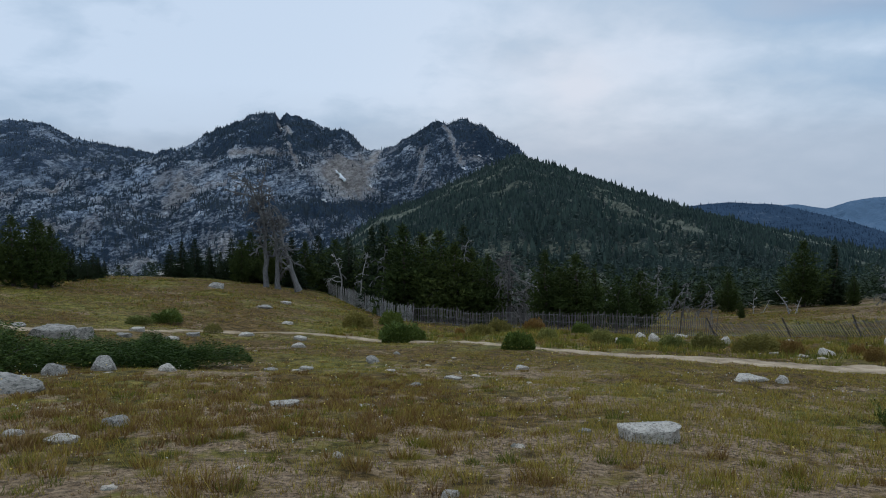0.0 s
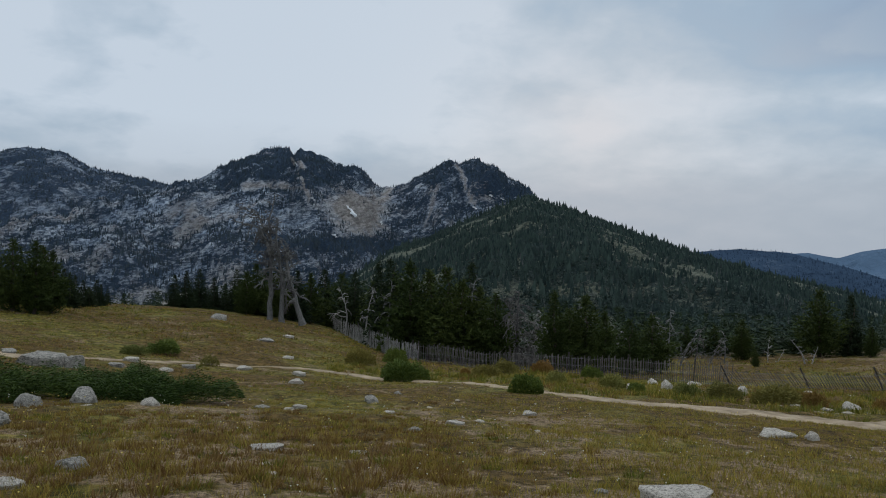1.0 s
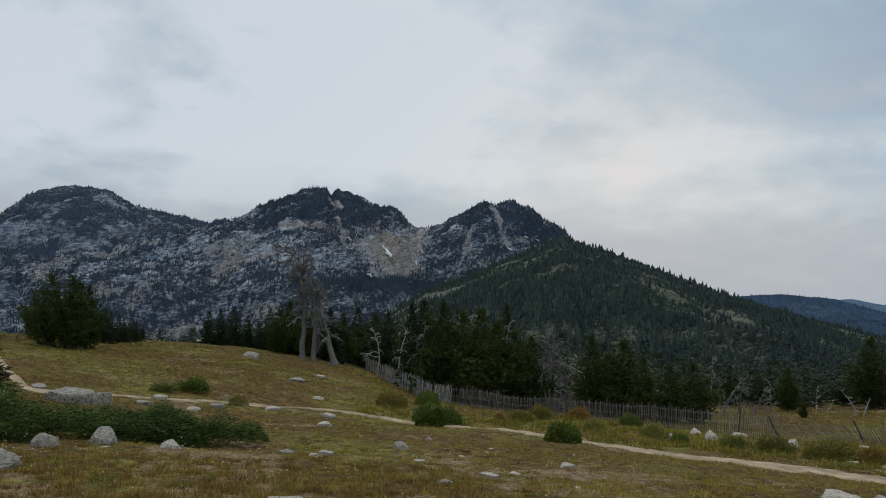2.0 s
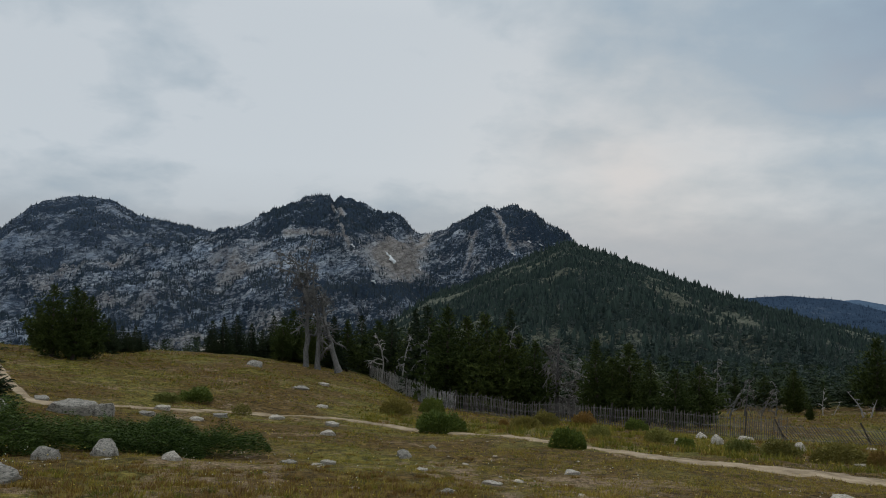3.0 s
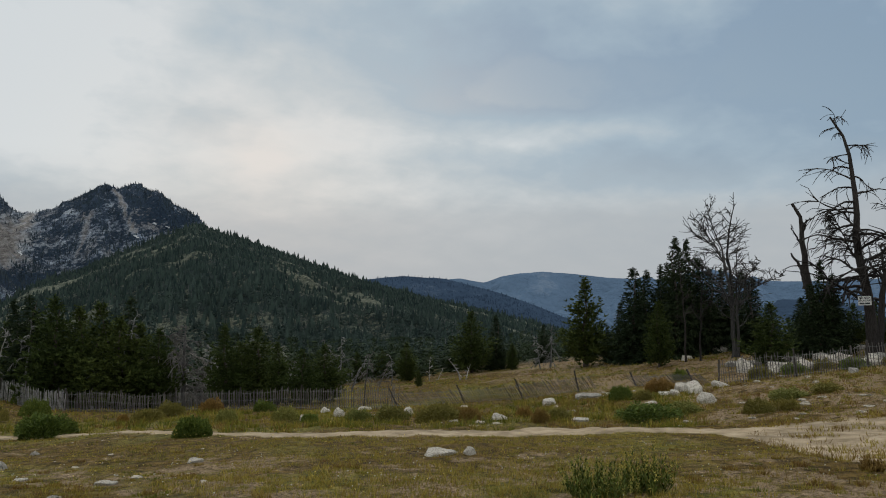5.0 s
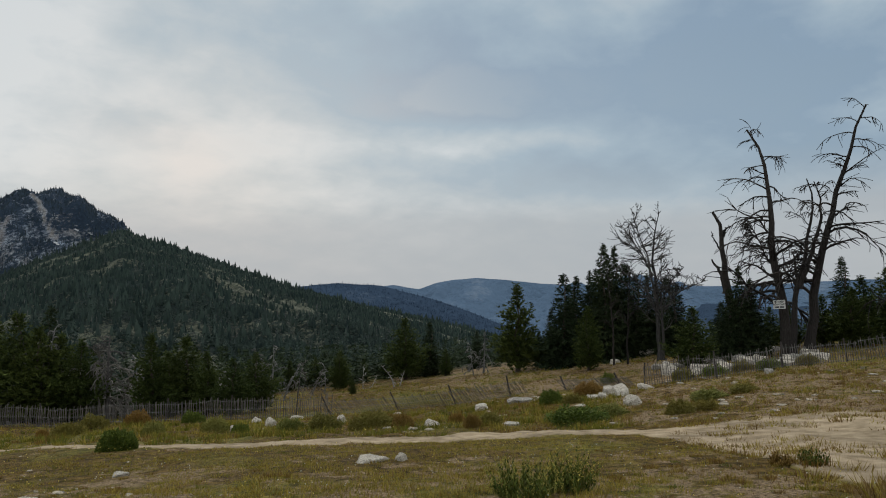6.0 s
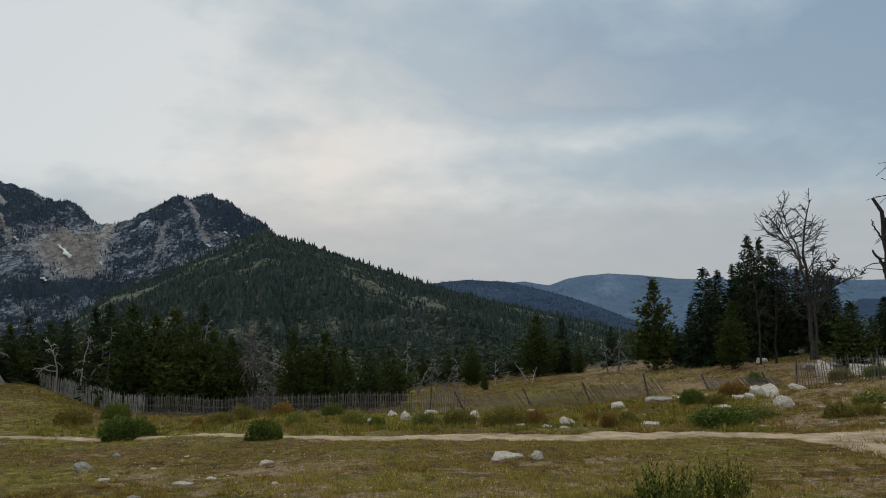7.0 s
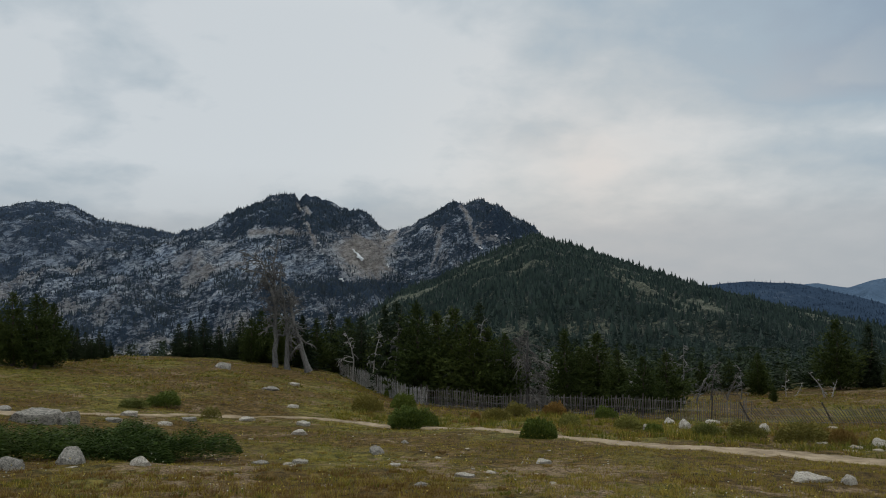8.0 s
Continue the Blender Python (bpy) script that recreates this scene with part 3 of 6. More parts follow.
# hill trees, their green lightened and blued for the air in between
HAZED_HILL_SPIRE = leaf_material("hazed_hill_spires", (0.017, 0.031, 0.031), (0.062, 0.088, 0.077))
# the far hill's trees share its painted haze and glow
HAZE_BLUE_SPIRE = distance_material("haze_blue_spires", (0.035, 0.056, 0.091), 0.25, (0.037, 0.059, 0.094))

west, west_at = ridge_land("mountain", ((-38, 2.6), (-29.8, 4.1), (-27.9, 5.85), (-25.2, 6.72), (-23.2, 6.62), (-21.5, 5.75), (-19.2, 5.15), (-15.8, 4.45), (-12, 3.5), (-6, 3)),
           1900, 3100, -60, 40, HAZED_ROCKY_FAR, "grey rocky mountain with scattered forest", 260, sharp=0.4, cover=west_cover, jag=7)
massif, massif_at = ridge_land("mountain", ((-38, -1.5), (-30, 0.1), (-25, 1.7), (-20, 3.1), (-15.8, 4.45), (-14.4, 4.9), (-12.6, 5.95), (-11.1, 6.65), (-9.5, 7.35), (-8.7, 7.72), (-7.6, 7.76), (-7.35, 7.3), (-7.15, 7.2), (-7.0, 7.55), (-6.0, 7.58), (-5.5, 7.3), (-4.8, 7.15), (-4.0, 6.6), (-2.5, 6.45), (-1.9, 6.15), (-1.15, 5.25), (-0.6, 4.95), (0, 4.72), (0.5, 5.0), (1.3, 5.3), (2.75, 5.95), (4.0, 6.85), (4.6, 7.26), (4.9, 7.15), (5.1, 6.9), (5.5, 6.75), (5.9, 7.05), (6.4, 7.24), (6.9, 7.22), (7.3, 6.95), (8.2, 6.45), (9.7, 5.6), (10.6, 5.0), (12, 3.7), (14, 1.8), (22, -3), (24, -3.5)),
           900, 2350, -150, 55, HAZED_ROCKY, "twin-peaked grey granite mountain with talus and sparse trees", 210, 1.25, 0.1, 120, sharp=0.26, cover=massif_cover, jag=9)
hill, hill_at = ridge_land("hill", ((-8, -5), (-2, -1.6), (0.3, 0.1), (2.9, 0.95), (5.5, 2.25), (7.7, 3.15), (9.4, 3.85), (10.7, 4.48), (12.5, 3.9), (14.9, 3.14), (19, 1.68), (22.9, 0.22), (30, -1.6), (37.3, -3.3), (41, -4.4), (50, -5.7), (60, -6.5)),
           190, 1250, -34, 10, HAZED_WOODED, "dark forested hill below the peaks", 160, 1.15, 0.2, 90, "hill", 0.2, hill_cover)
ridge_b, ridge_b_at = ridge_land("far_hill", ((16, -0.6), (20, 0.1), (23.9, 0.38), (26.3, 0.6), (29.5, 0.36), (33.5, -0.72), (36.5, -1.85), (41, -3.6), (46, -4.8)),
           1800, 3100, -260, 40, HAZE_BLUE_WOODS, "dark wooded hill in the distance, coloured blue for haze", 300, 0.9, 0.22, 40, "hill", 0.2)
ridge_land("far_hill", ((40, -4), (44, -2.9), (49, -1.9), (54, -1.3), (58, -1.35), (66, -1.1), (90, -1.5)), 2600, 3900, -300, 40, HAZE_BLUE_WOODS, "dark wooded hill in the distance, coloured blue for haze", 300, 0.9, 0.2, 40, "hill", 0.2)
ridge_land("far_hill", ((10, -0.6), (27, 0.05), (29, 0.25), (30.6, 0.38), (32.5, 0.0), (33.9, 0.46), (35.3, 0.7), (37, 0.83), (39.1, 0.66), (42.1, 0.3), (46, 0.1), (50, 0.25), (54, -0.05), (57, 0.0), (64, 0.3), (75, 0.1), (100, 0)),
           2900, 4600, -330, 70, HAZE_PALE_HILLS, "hills on the horizon, coloured pale blue for haze", 420, 0.8, 0.22, 40, "hill", 0.12)


def wood_on(name, surface, k, lo, hi, size, mat, label, clump, seed, keep=0.0, cover=None, tiers=2, slim=1.0):
    x, y, z, s, b = surface(k, lo, hi)
    grow = fbm(x / clump, y / clump, seed, 4, 0.6) * 0.22 + 0.5 * (rng.random(k) - 0.5)
    if cover:
        rise = np.degrees(np.arctan2(z - EYE, np.hypot(x, y)))
        grow = grow + cover(b, rise, fbm(x / 90, y / 90, 41, 4, 0.6))[0] - 0.5
    ok = grow > keep
    x, y, z = x[ok], y[ok], z[ok]
    tall = size * (0.45 + 1.0 * rng.random(len(x)) ** 1.5)
    return spires(name, x, y, z - tall * 0.05, tall, mat, label, 4 if tiers == 2 else 3, tiers, slim)


wood_on("forest", massif_at, 34000, 0.15, 0.6, 9.0, HAZED_FAR_SPIRE, "sparse far conifers on the granite slopes", 45, 51, 0.10, massif_cover, 0, 0.85)
wood_on("forest", massif_at, 36000, 0.6, 0.995, 8.0, HAZED_FAR_SPIRE, "sparse far conifers under the peaks", 45, 51, 0.12, massif_cover, 0, 0.9)
wood_on("forest", massif_at, 1300, 0.985, 1.0, 7.5, HAZED_FAR_SPIRE, "lone far conifers along the peaks' crest", 60, 55, 0.05, None, 0, 1.1)
wood_on("forest", west_at, 15000, 0.3, 1.0, 9.0, HAZED_FAR_SPIRE, "sparse far conifers on the western mountain", 60, 53, 0.14, west_cover, 0)
wood_on("forest", west_at, 1200, 0.985, 1.0, 9.0, HAZED_FAR_SPIRE, "far conifers along the western crest", 60, 57, 0.0, None, 0, 1.2)
wood_on("forest", hill_at, 5000, 0.12, 0.32, 5.2, HAZED_HILL_SPIRE, "conifers on the lower hillside", 30, 61, 0.02, hill_cover, 1, 1.25)
wood_on("forest", hill_at, 42000, 0.30, 1.0, 4.6, HAZED_HILL_SPIRE, "conifer forest on the upper hillside", 30, 61, 0.06, hill_cover, 0, 1.55)
wood_on("forest", hill_at, 800, 0.97, 1.0, 8.5, HAZED_HILL_SPIRE, "row of conifers along the hill's crest", 60, 63, -0.12, None, 2, 1.2)
wood_on("forest", ridge_b_at, 5000, 0.5, 1.0, 8.5, HAZE_BLUE_SPIRE, "far conifers on the hill coloured blue for haze", 200, 65, -1.2, None, 0)


def snow_patch(b0, e0, b1, e1, wide):
    """Old snow lying in a gully of the massif: a long drift between two bearings and rises."""
    rows = []
    for k in range(9):
        u = k / 8
        b, e = b0 + (b1 - b0) * u, e0 + (e1 - e0) * u
        w = wide * (0.35 + 0.9 * math.sin(math.pi * (0.12 + 0.8 * u)) * (0.6 + 0.4 * math.sin(u * 7 + b0 * 3)))
        for side in (-1, 0, 1):
            rows.append((b + side * w * 0.5 + 0.05 * math.sin(u * 11), e, side))
    verts = []
    for b, e, side in rows:
        way = Vector((math.sin(radians(b)) * math.cos(radians(e)), math.cos(radians(b)) * math.cos(radians(e)), math.sin(radians(e))))
        hit, place, normal, *_ = massif.ray_cast(Vector((0, 0, EYE)), way)
        verts.append(place - way * (9 if side == 0 else 4) if hit else Vector((0, 0, EYE)) + way * 2000)
    quads = [(k * 3 + j, k * 3 + j + 1, k * 3 + j + 4, k * 3 + j + 3) for k in range(8) for j in range(2)]
    ob = part("snow_patch", mesh_from("snow_patch", [tuple(v) for v in verts], quads, True), SNOW)
    tagged(ob, "old white snow patch lying in a rocky gully", "snow", "snow patches on the mountain")


SNOW = plain_material("old_snow", (0.82, 0.84, 0.86), 0.7)
bpy.context.view_layer.update()
snow_patch(-3.2, 3.5, -2.75, 3.05, 0.22)
snow_patch(-2.85, 3.15, -2.45, 2.6, 0.36)
snow_patch(-4.2, 1.3, -3.9, 1.02, 0.32)
snow_patch(-5.85, 4.05, -5.6, 3.8, 0.22)
snow_patch(-0.55, 2.4, -0.45, 2.05, 0.12)
snow_patch(0.9, 1.75, 1.3, 1.7, 0.1)
snow_patch(6.6, 3.6, 6.85, 3.4, 0.26)
snow_patch(7.85, 4.55, 8.05, 4.35, 0.2)
snow_patch(8.7, 4.3, 8.95, 4.15, 0.22)
snow_patch(-7.15, 6.7, -7.0, 6.45, 0.15)

# ---- trail ----


def on_trail(x, y, share=1.0):
    mid, half = trail_edges(np.degrees(np.arctan2(x, y)))
    return np.abs(np.hypot(x, y) - mid) < half * share


def strip(name, mat, label, category, lift):
    """The track, laid on the ground."""
    b = np.arange(TRAIL[0][0], TRAIL[-1][0], 0.12)
    mid, half = trail_edges(b)
    w = np.linspace(-1, 1, 13)
    D = mid[:, None] + half[:, None] * w[None]
    B = np.radians(b)[:, None] + 0 * D
    X, Y = D * np.sin(B), D * np.cos(B)
    Z = height(X.ravel(), Y.ravel()).reshape(X.shape) + lift * (1 - 1.5 * np.abs(w[None]) ** 8)
    ob = sheet(name, X, Y, Z, mat)
    ob.data.attributes.new("edge", "FLOAT", "POINT").data.foreach_set("value", np.ascontiguousarray(np.broadcast_to(np.abs(w)[None] ** 2, X.shape), dtype=np.float32).ravel())
    return tagged(ob, label, category, kind="structure")


strip("track", DIRT, "pale sandy dirt track crossing the meadow", "track", 0.03)

# ---- rocks ----


def rock_mesh(seed, detail, block=0.1, top=0.0):
    """A block split along a few planes, its edges worn round, in a unit box."""
    r = random.Random(seed)
    bm = bmesh.new()
    bmesh.ops.create_icosphere(bm, subdivisions=detail, radius=1.0)
    cuts = []
    for _ in range(8):
        a = r.random() * 6.283
        cuts.append((Vector((math.cos(a), math.sin(a), r.uniform(-0.2, 0.9))).normalized(), r.uniform(0.5, 0.85)))
    cuts.append((Vector((r.uniform(-0.5, 0.5), r.uniform(-0.6, 0.1), 1)).normalized(), r.uniform(0.45, 0.62)))
    if top:
        cuts.pop()
        cuts.append((Vector((r.uniform(-0.1, 0.1), -0.12, 1)).normalized(), top))
    at = Vector((r.uniform(0, 50), r.uniform(0, 50), r.uniform(0, 50)))
    for v in bm.verts:
        p = v.co.copy()
        p = p * (1 - block + block / max(abs(p.x), abs(p.y), abs(p.z)))
        for normal, reach in cuts:
            over = p.dot(normal) - reach
            if over > 0:
                p -= normal * over * 0.985
        p += p.normalized() * (0.08 * noise.fractal(p * 1.3 + at, 0.7, 2.1, 3) + 0.04 * noise.fractal(p * 5 + at, 0.8, 2.1, 3))
        v.co = p
    for axis in range(3):
        low, high = min(v.co[axis] for v in bm.verts), max(v.co[axis] for v in bm.verts)
        for v in bm.verts:
            v.co[axis] = (v.co[axis] - low) / (high - low) - 0.5
    for v in bm.verts:
        if v.co.z > 0:
            v.co.z = 0.5 * (2 * v.co.z) ** 0.76
    for edge in bm.edges:
        edge.smooth = edge.calc_face_angle(0.0) < 0.3
    me = bpy.data.meshes.new("rock")
    bm.to_mesh(me)
    bm.free()
    for poly in me.polygons:
        poly.use_smooth = True
    return me


ROCKS = [rock_mesh(seed, 4, 0.1) for seed in range(20, 30)]
SLABS = [rock_mesh(seed, 4, 0.34, 0.26) for seed in range(40, 45)]
ROCK_MATS = {"grey": GRANITE, "pale": PALE_GRANITE}
ROCKS_BY = {}
rock_count = 0


def rock(x, y, wide, tall, tone="grey", turn=None, label="", deep=None):
    """A boulder part-buried in the turf: wide and tall as it shows."""
    global rock_count
    rock_count += 1
    shapes = SLABS if wide > 2.4 * tall else ROCKS
    k = rock_count % len(shapes)
    key = (shapes is SLABS, k, tone)
    if key not in ROCKS_BY:
        me = shapes[k].copy()
        me.materials.append(ROCK_MATS[tone])
        ROCKS_BY[key] = me
    ob = new("boulder", ROCKS_BY[key])
    deep = deep or wide * (0.6 if shapes is SLABS else 0.8)
    far = math.hypot(x, y)
    x, y = x * (1 + 0.36 * deep / far), y * (1 + 0.36 * deep / far)
    turn = (rock_count * 67) % 50 - 25 if turn is None else turn
    ob.matrix_world = Matrix.Translation(on_ground(x, y) + Vector((0, 0, tall * 0.05))) @ pose(0, 0, 0, 0, 0, turn) @ Matrix.Diagonal((wide * 0.88, deep, tall * (1.2 if shapes is SLABS else 1.4), 1))
    tagged(ob, label or ("pale weathered granite boulder sunk in the grass" if tone == "pale" else "grey lichen-spotted granite boulder in the grass"), "boulder", "boulders on the meadow")
    return ob



def stones(k, b0, b1, d0, d1, small, big, seed, label):
    """Loose stones too many to count, as one piece."""
    r = np.random.default_rng(seed)
    b, d = r.uniform(b0, b1, k), d0 + (d1 - d0) * r.random(k) ** 0.8
    x, y = d * np.sin(np.radians(b)), d * np.cos(np.radians(b))
    ok = (fbm(x / 3, y / 3, seed, 3) > -0.1) & ~on_trail(x, y, 0.9)
    x, y = x[ok], y[ok]
    bm = bmesh.new()
    bmesh.ops.create_icosphere(bm, subdivisions=2, radius=0.5)
    unit = np.array([tuple(v.co) for v in bm.verts])
    tris = np.array([[v.index for v in f.verts] for f in bm.faces])
    bm.free()
    size = small + (big - small) * r.random(len(x)) ** 3
    pts = unit[None] * (0.75 + 0.5 * r.random((len(x), len(unit), 1))) * size[:, None, None] * np.stack([r.uniform(0.8, 1.5, len(x)), r.uniform(0.7, 1.1, len(x)), r.uniform(0.16, 0.4, len(x))], -1)[:, None, :]
    a = r.random(len(x)) * 6.283
    c, s = np.cos(a)[:, None], np.sin(a)[:, None]
    pts = np.stack([pts[..., 0] * c - pts[..., 1] * s + x[:, None], pts[..., 0] * s + pts[..., 1] * c + y[:, None], pts[..., 2] + height(x, y)[:, None] + 0.02 * size[:, None]], -1)
    faces = tris[None] + (np.arange(len(x)) * len(unit))[:, None, None]
    tagged(part("stones", mesh_from("stones", pts.reshape(-1, 3), faces.reshape(-1, 3), True), STONE), label, "stones", kind="stuff")


stones(420, 34, 66, 23, 41, 0.05, 0.4, 511, "pale loose stones over the dry slope")
stones(170, -34, 12, 5.5, 24, 0.03, 0.2, 513, "small grey stones half sunk in the meadow")
stones(140, 12, 40, 22, 37, 0.08, 0.36, 515, "pale loose stones among the shrubs by the fence")

# ---- fence ----


def box_mesh(w, d, h, point=0.0):
    v = [(-w / 2, -d / 2, 0), (w / 2, -d / 2, 0), (w / 2, d / 2, 0), (-w / 2, d / 2, 0), (-w / 2, -d / 2, h), (w / 2, -d / 2, h), (w / 2, d / 2, h), (-w / 2, d / 2, h)]
    f = [(3, 2, 1, 0), (4, 5, 6, 7), (0, 1, 5, 4), (1, 2, 6, 5), (2, 3, 7, 6), (3, 0, 4, 7)]
    return mesh_from("lath", v, f)


LATH_MESH = {}
for wood in (LATH, PALE_LATH):
    LATH_MESH[wood.name] = [box_mesh(0.032, 0.010, h) for h in (1.14, 1.2, 1.25, 1.08)]
    for me in LATH_MESH[wood.name]:
        me.materials.append(wood)
POST_MESH = box_mesh(0.06, 0.06, 1.45)
POST_MESH.materials.append(POST_STEEL)


def fence(stops, label, lean=0.0, tip=0.0, gap=0.15, every=3.4, seed=1, lath=LATH):
    """A run of lath snow fence through (bearing, range, height share); lean: along its line, tip: out of it, degrees."""
    r = random.Random(seed)
    pts = [polar(b, d) for b, d, _ in stops]
    share = [h for _, _, h in stops]
    cum = [0.0]
    for p, q in zip(pts, pts[1:]):
        cum.append(cum[-1] + math.dist(p, q))
    root = thing("snow_fence", on_ground(*pts[0]), label, "fence", "runs of the snow fence")
    inv = Matrix.Translation(-root.location)
    along = lambda s: (np.interp(s, cum, [p[0] for p in pts]), np.interp(s, cum, [p[1] for p in pts]))
    count = int(cum[-1] / gap)
    wires = [[], [], []]
    for k in range(count + 1):
        s = k * gap
        x, y = along(s)
        x2, y2 = along(min(s + 0.3, cum[-1]))
        x1, y1 = along(max(s - 0.3, 0))
        turn = math.degrees(math.atan2(y2 - y1, x2 - x1))
        h = float(np.interp(s, cum, share)) * (1 + 0.05 * math.sin(s * 1.1) + r.uniform(-0.03, 0.03))
        wave = 3.0 * math.sin(s * 0.9 + seed) + r.uniform(-2, 2)
        base = on_ground(x, y, 0.03)
        m = Matrix.Translation(base) @ pose(0, 0, 0, 0, 0, turn) @ pose(0, 0, 0, tip + wave, lean + r.uniform(-2.5, 2.5) + 2 * math.sin(s * 0.4), 0)
        if r.random() > 0.03:
            ob = new("lath", LATH_MESH[lath.name][k % 4])
            ob.parent = root
            ob.matrix_basis = inv @ m @ Matrix.Diagonal((1, 1, h, 1))
        for w, z in enumerate((0.15, 0.6, 1.05)):
            wires[w].append(inv @ m @ Vector((0, -0.012, z * h)))
        if k % int(every / gap) == 0:
            ob = new("post", POST_MESH)
            ob.parent = root
            ob.matrix_basis = inv @ Matrix.Translation(base) @ pose(0, 0.05, 0, 0, 0, turn) @ pose(0, 0.04, 0, tip * 0.5 + r.uniform(-4, 4), lean * 0.5 + r.uniform(-6, 6), 0) @ Matrix.Diagonal((1, 1, h * 0.96, 1))
    for run in wires:
        soup = Soup()
        tube(soup, run[::3] + [run[-1]], [0.006] * (len(run[::3]) + 1), 3)
        part("wire", soup.mesh("wire"), WIRE, root)


fence(((-3.9, 62, 0.8), (-2.4, 57, 1.0), (-1, 52, 1.05), (1.2, 47.5, 1.0), (2.6, 46, 0.95)), "bleached pale grey lath snow fence running downhill", lean=4, seed=1, gap=0.085, lath=PALE_LATH)
fence(((2.6, 46, 0.85), (4.1, 45, 0.92), (10, 42, 0.85), (16.3, 40, 0.85), (22, 38.5, 0.9), (25.4, 38, 0.9)), "weathered grey lath snow fence, upright beside the track", lean=1, seed=2, gap=0.09)
fence(((25.4, 38, 0.75), (28, 38, 0.7), (31, 38.3, 0.8), (34, 39.5, 0.85), (40.2, 42, 0.9)), "sagging lath snow fence leaning over sideways", lean=-38, tip=8, seed=3, gap=0.12)
fence(((43, 41, 0.6), (45.6, 40, 0.6), (48.2, 38.5, 0.7)), "collapsed lath snow fence lying over in the scrub", lean=-42, tip=20, seed=4, gap=0.12)
fence(((48.6, 38.3, 0.85), (50.5, 38, 1.0), (54, 38.3, 0.95), (57.3, 39.5, 0.9), (60.2, 41, 0.85), (63.2, 42, 0.95), (70, 43, 1), (76, 45, 1)), "weathered grey lath snow fence along the hilltop", lean=-6, seed=5, gap=0.12)

# ---- trees ----


def pine_crown(seed, tall, wide, fir=False, bare=0.05, dense=1.0):
    """Whorls of boughs with tufts of needles; corners and triangles round a trunk at the origin."""
    r = np.random.default_rng(seed)
    centres, ways, sizes = [], [], []
    levels = 30 if fir else 24
    for k in range(levels):
        u = (k + r.random() * 0.7) / levels
        z = tall * (bare + (1 - bare) * u)
        if fir:
            spread = wide * (0.06 + 0.94 * (1 - u) ** 0.8)
        else:
            spread = wide * min(1.0, 0.7 + 1.6 * u) * (1 - u**1.7) ** 0.85 * (1.05 - 0.12 * math.sin(u * 17 + seed)) + 0.05
        spread *= r.uniform(0.72, 1.18) if fir else r.uniform(0.82, 1.1)
        boughs = int((10 if fir else 10) * (1.1 - 0.4 * u))
        for a in (np.arange(boughs) + r.random(boughs)) * 6.283 / boughs:
            reach = max(0.14, spread * r.uniform(0.5, 1.18))
            tufts = max(4, int(reach * (12 if fir else 10)))
            f = (np.arange(tufts) + 0.6) / tufts
            f = f[f > 0.12]
            climb = (-0.30 * f + 0.14 * f * f) if fir else (0.10 * f + 0.28 * f * f)
            wob = r.normal(0, 0.13 if fir else 0.2, len(f)) * reach
            c = np.stack([math.cos(a) * reach * f - math.sin(a) * wob, math.sin(a) * reach * f + math.cos(a) * wob, z + reach * climb + r.normal(0, 0.06 if fir else 0.15, len(f))], -1)
            for _ in range(5 if fir else 8):
                o = np.stack([math.cos(a) + r.normal(0, 0.7, len(f)), math.sin(a) + r.normal(0, 0.7, len(f)), r.normal(-0.15, 0.35, len(f)) if fir else r.normal(0.75, 0.5, len(f))], -1)
                centres.append(c)
                ways.append(o)
                sizes.append((0.21 if fir else 0.21) * (1.1 - 0.55 * u) * r.uniform(0.6, 1.35, len(f)))
    c, o, s = np.concatenate(centres), np.concatenate(ways), np.concatenate(sizes)[:, None]
    # the leader
    k = 40
    lead = np.stack([r.normal(0, 0.02, k), r.normal(0, 0.02, k), tall * r.uniform(0.9, 1.0, k)], -1)
    c, o, s = np.concatenate([c, lead]), np.concatenate([o, r.normal(0, 0.6, (k, 3)) + (0, 0, 1)]), np.concatenate([s, np.full((k, 1), 0.14)])
    o /= np.linalg.norm(o, axis=1)[:, None]
    side = np.cross(o, r.normal(0, 1, o.shape))
    side /= np.linalg.norm(side, axis=1)[:, None] + 1e-6
    broad = 0.17 if fir else 0.18
    verts = np.stack([c - side * s * broad, c + side * s * broad, c + o * s * 1.1], 1).reshape(-1, 3)
    return verts, np.arange(len(verts)).reshape(-1, 3)


TREE_LABELS = {
    "pine": "bushy dark green pine at the meadow's edge",
    "fir": "narrow dark green fir with dense boughs",
    "small": "young bushy pine growing low to the ground",
}


def make_tree(kind, seed, tall, wide):
    fir = kind == "fir"
    root = thing("conifer", (0, 0, -500), TREE_LABELS[kind], "tree", "conifers round the meadow")
    v, f = pine_crown(seed, tall, wide, fir, 0.05 if fir else 0.07, 1.0)
    part("crown", mesh_from("crown", v, f), FIR_LEAF if fir else PINE_LEAF, root)
    soup = Soup()
    r = random.Random(seed)
    pts = [(r.uniform(-0.05, 0.05) * tall * k / 6, r.uniform(-0.05, 0.05) * tall * k / 6, -0.3 + (tall * 0.97 + 0.3) * k / 6) for k in range(7)]
    pts[0] = (0, 0, -0.3)
    tube(soup, pts, [0.03 * tall * (1 - 0.95 * k / 6) for k in range(7)], 7)
    part("trunk", soup.mesh("trunk", True), BARK, root)
    return root


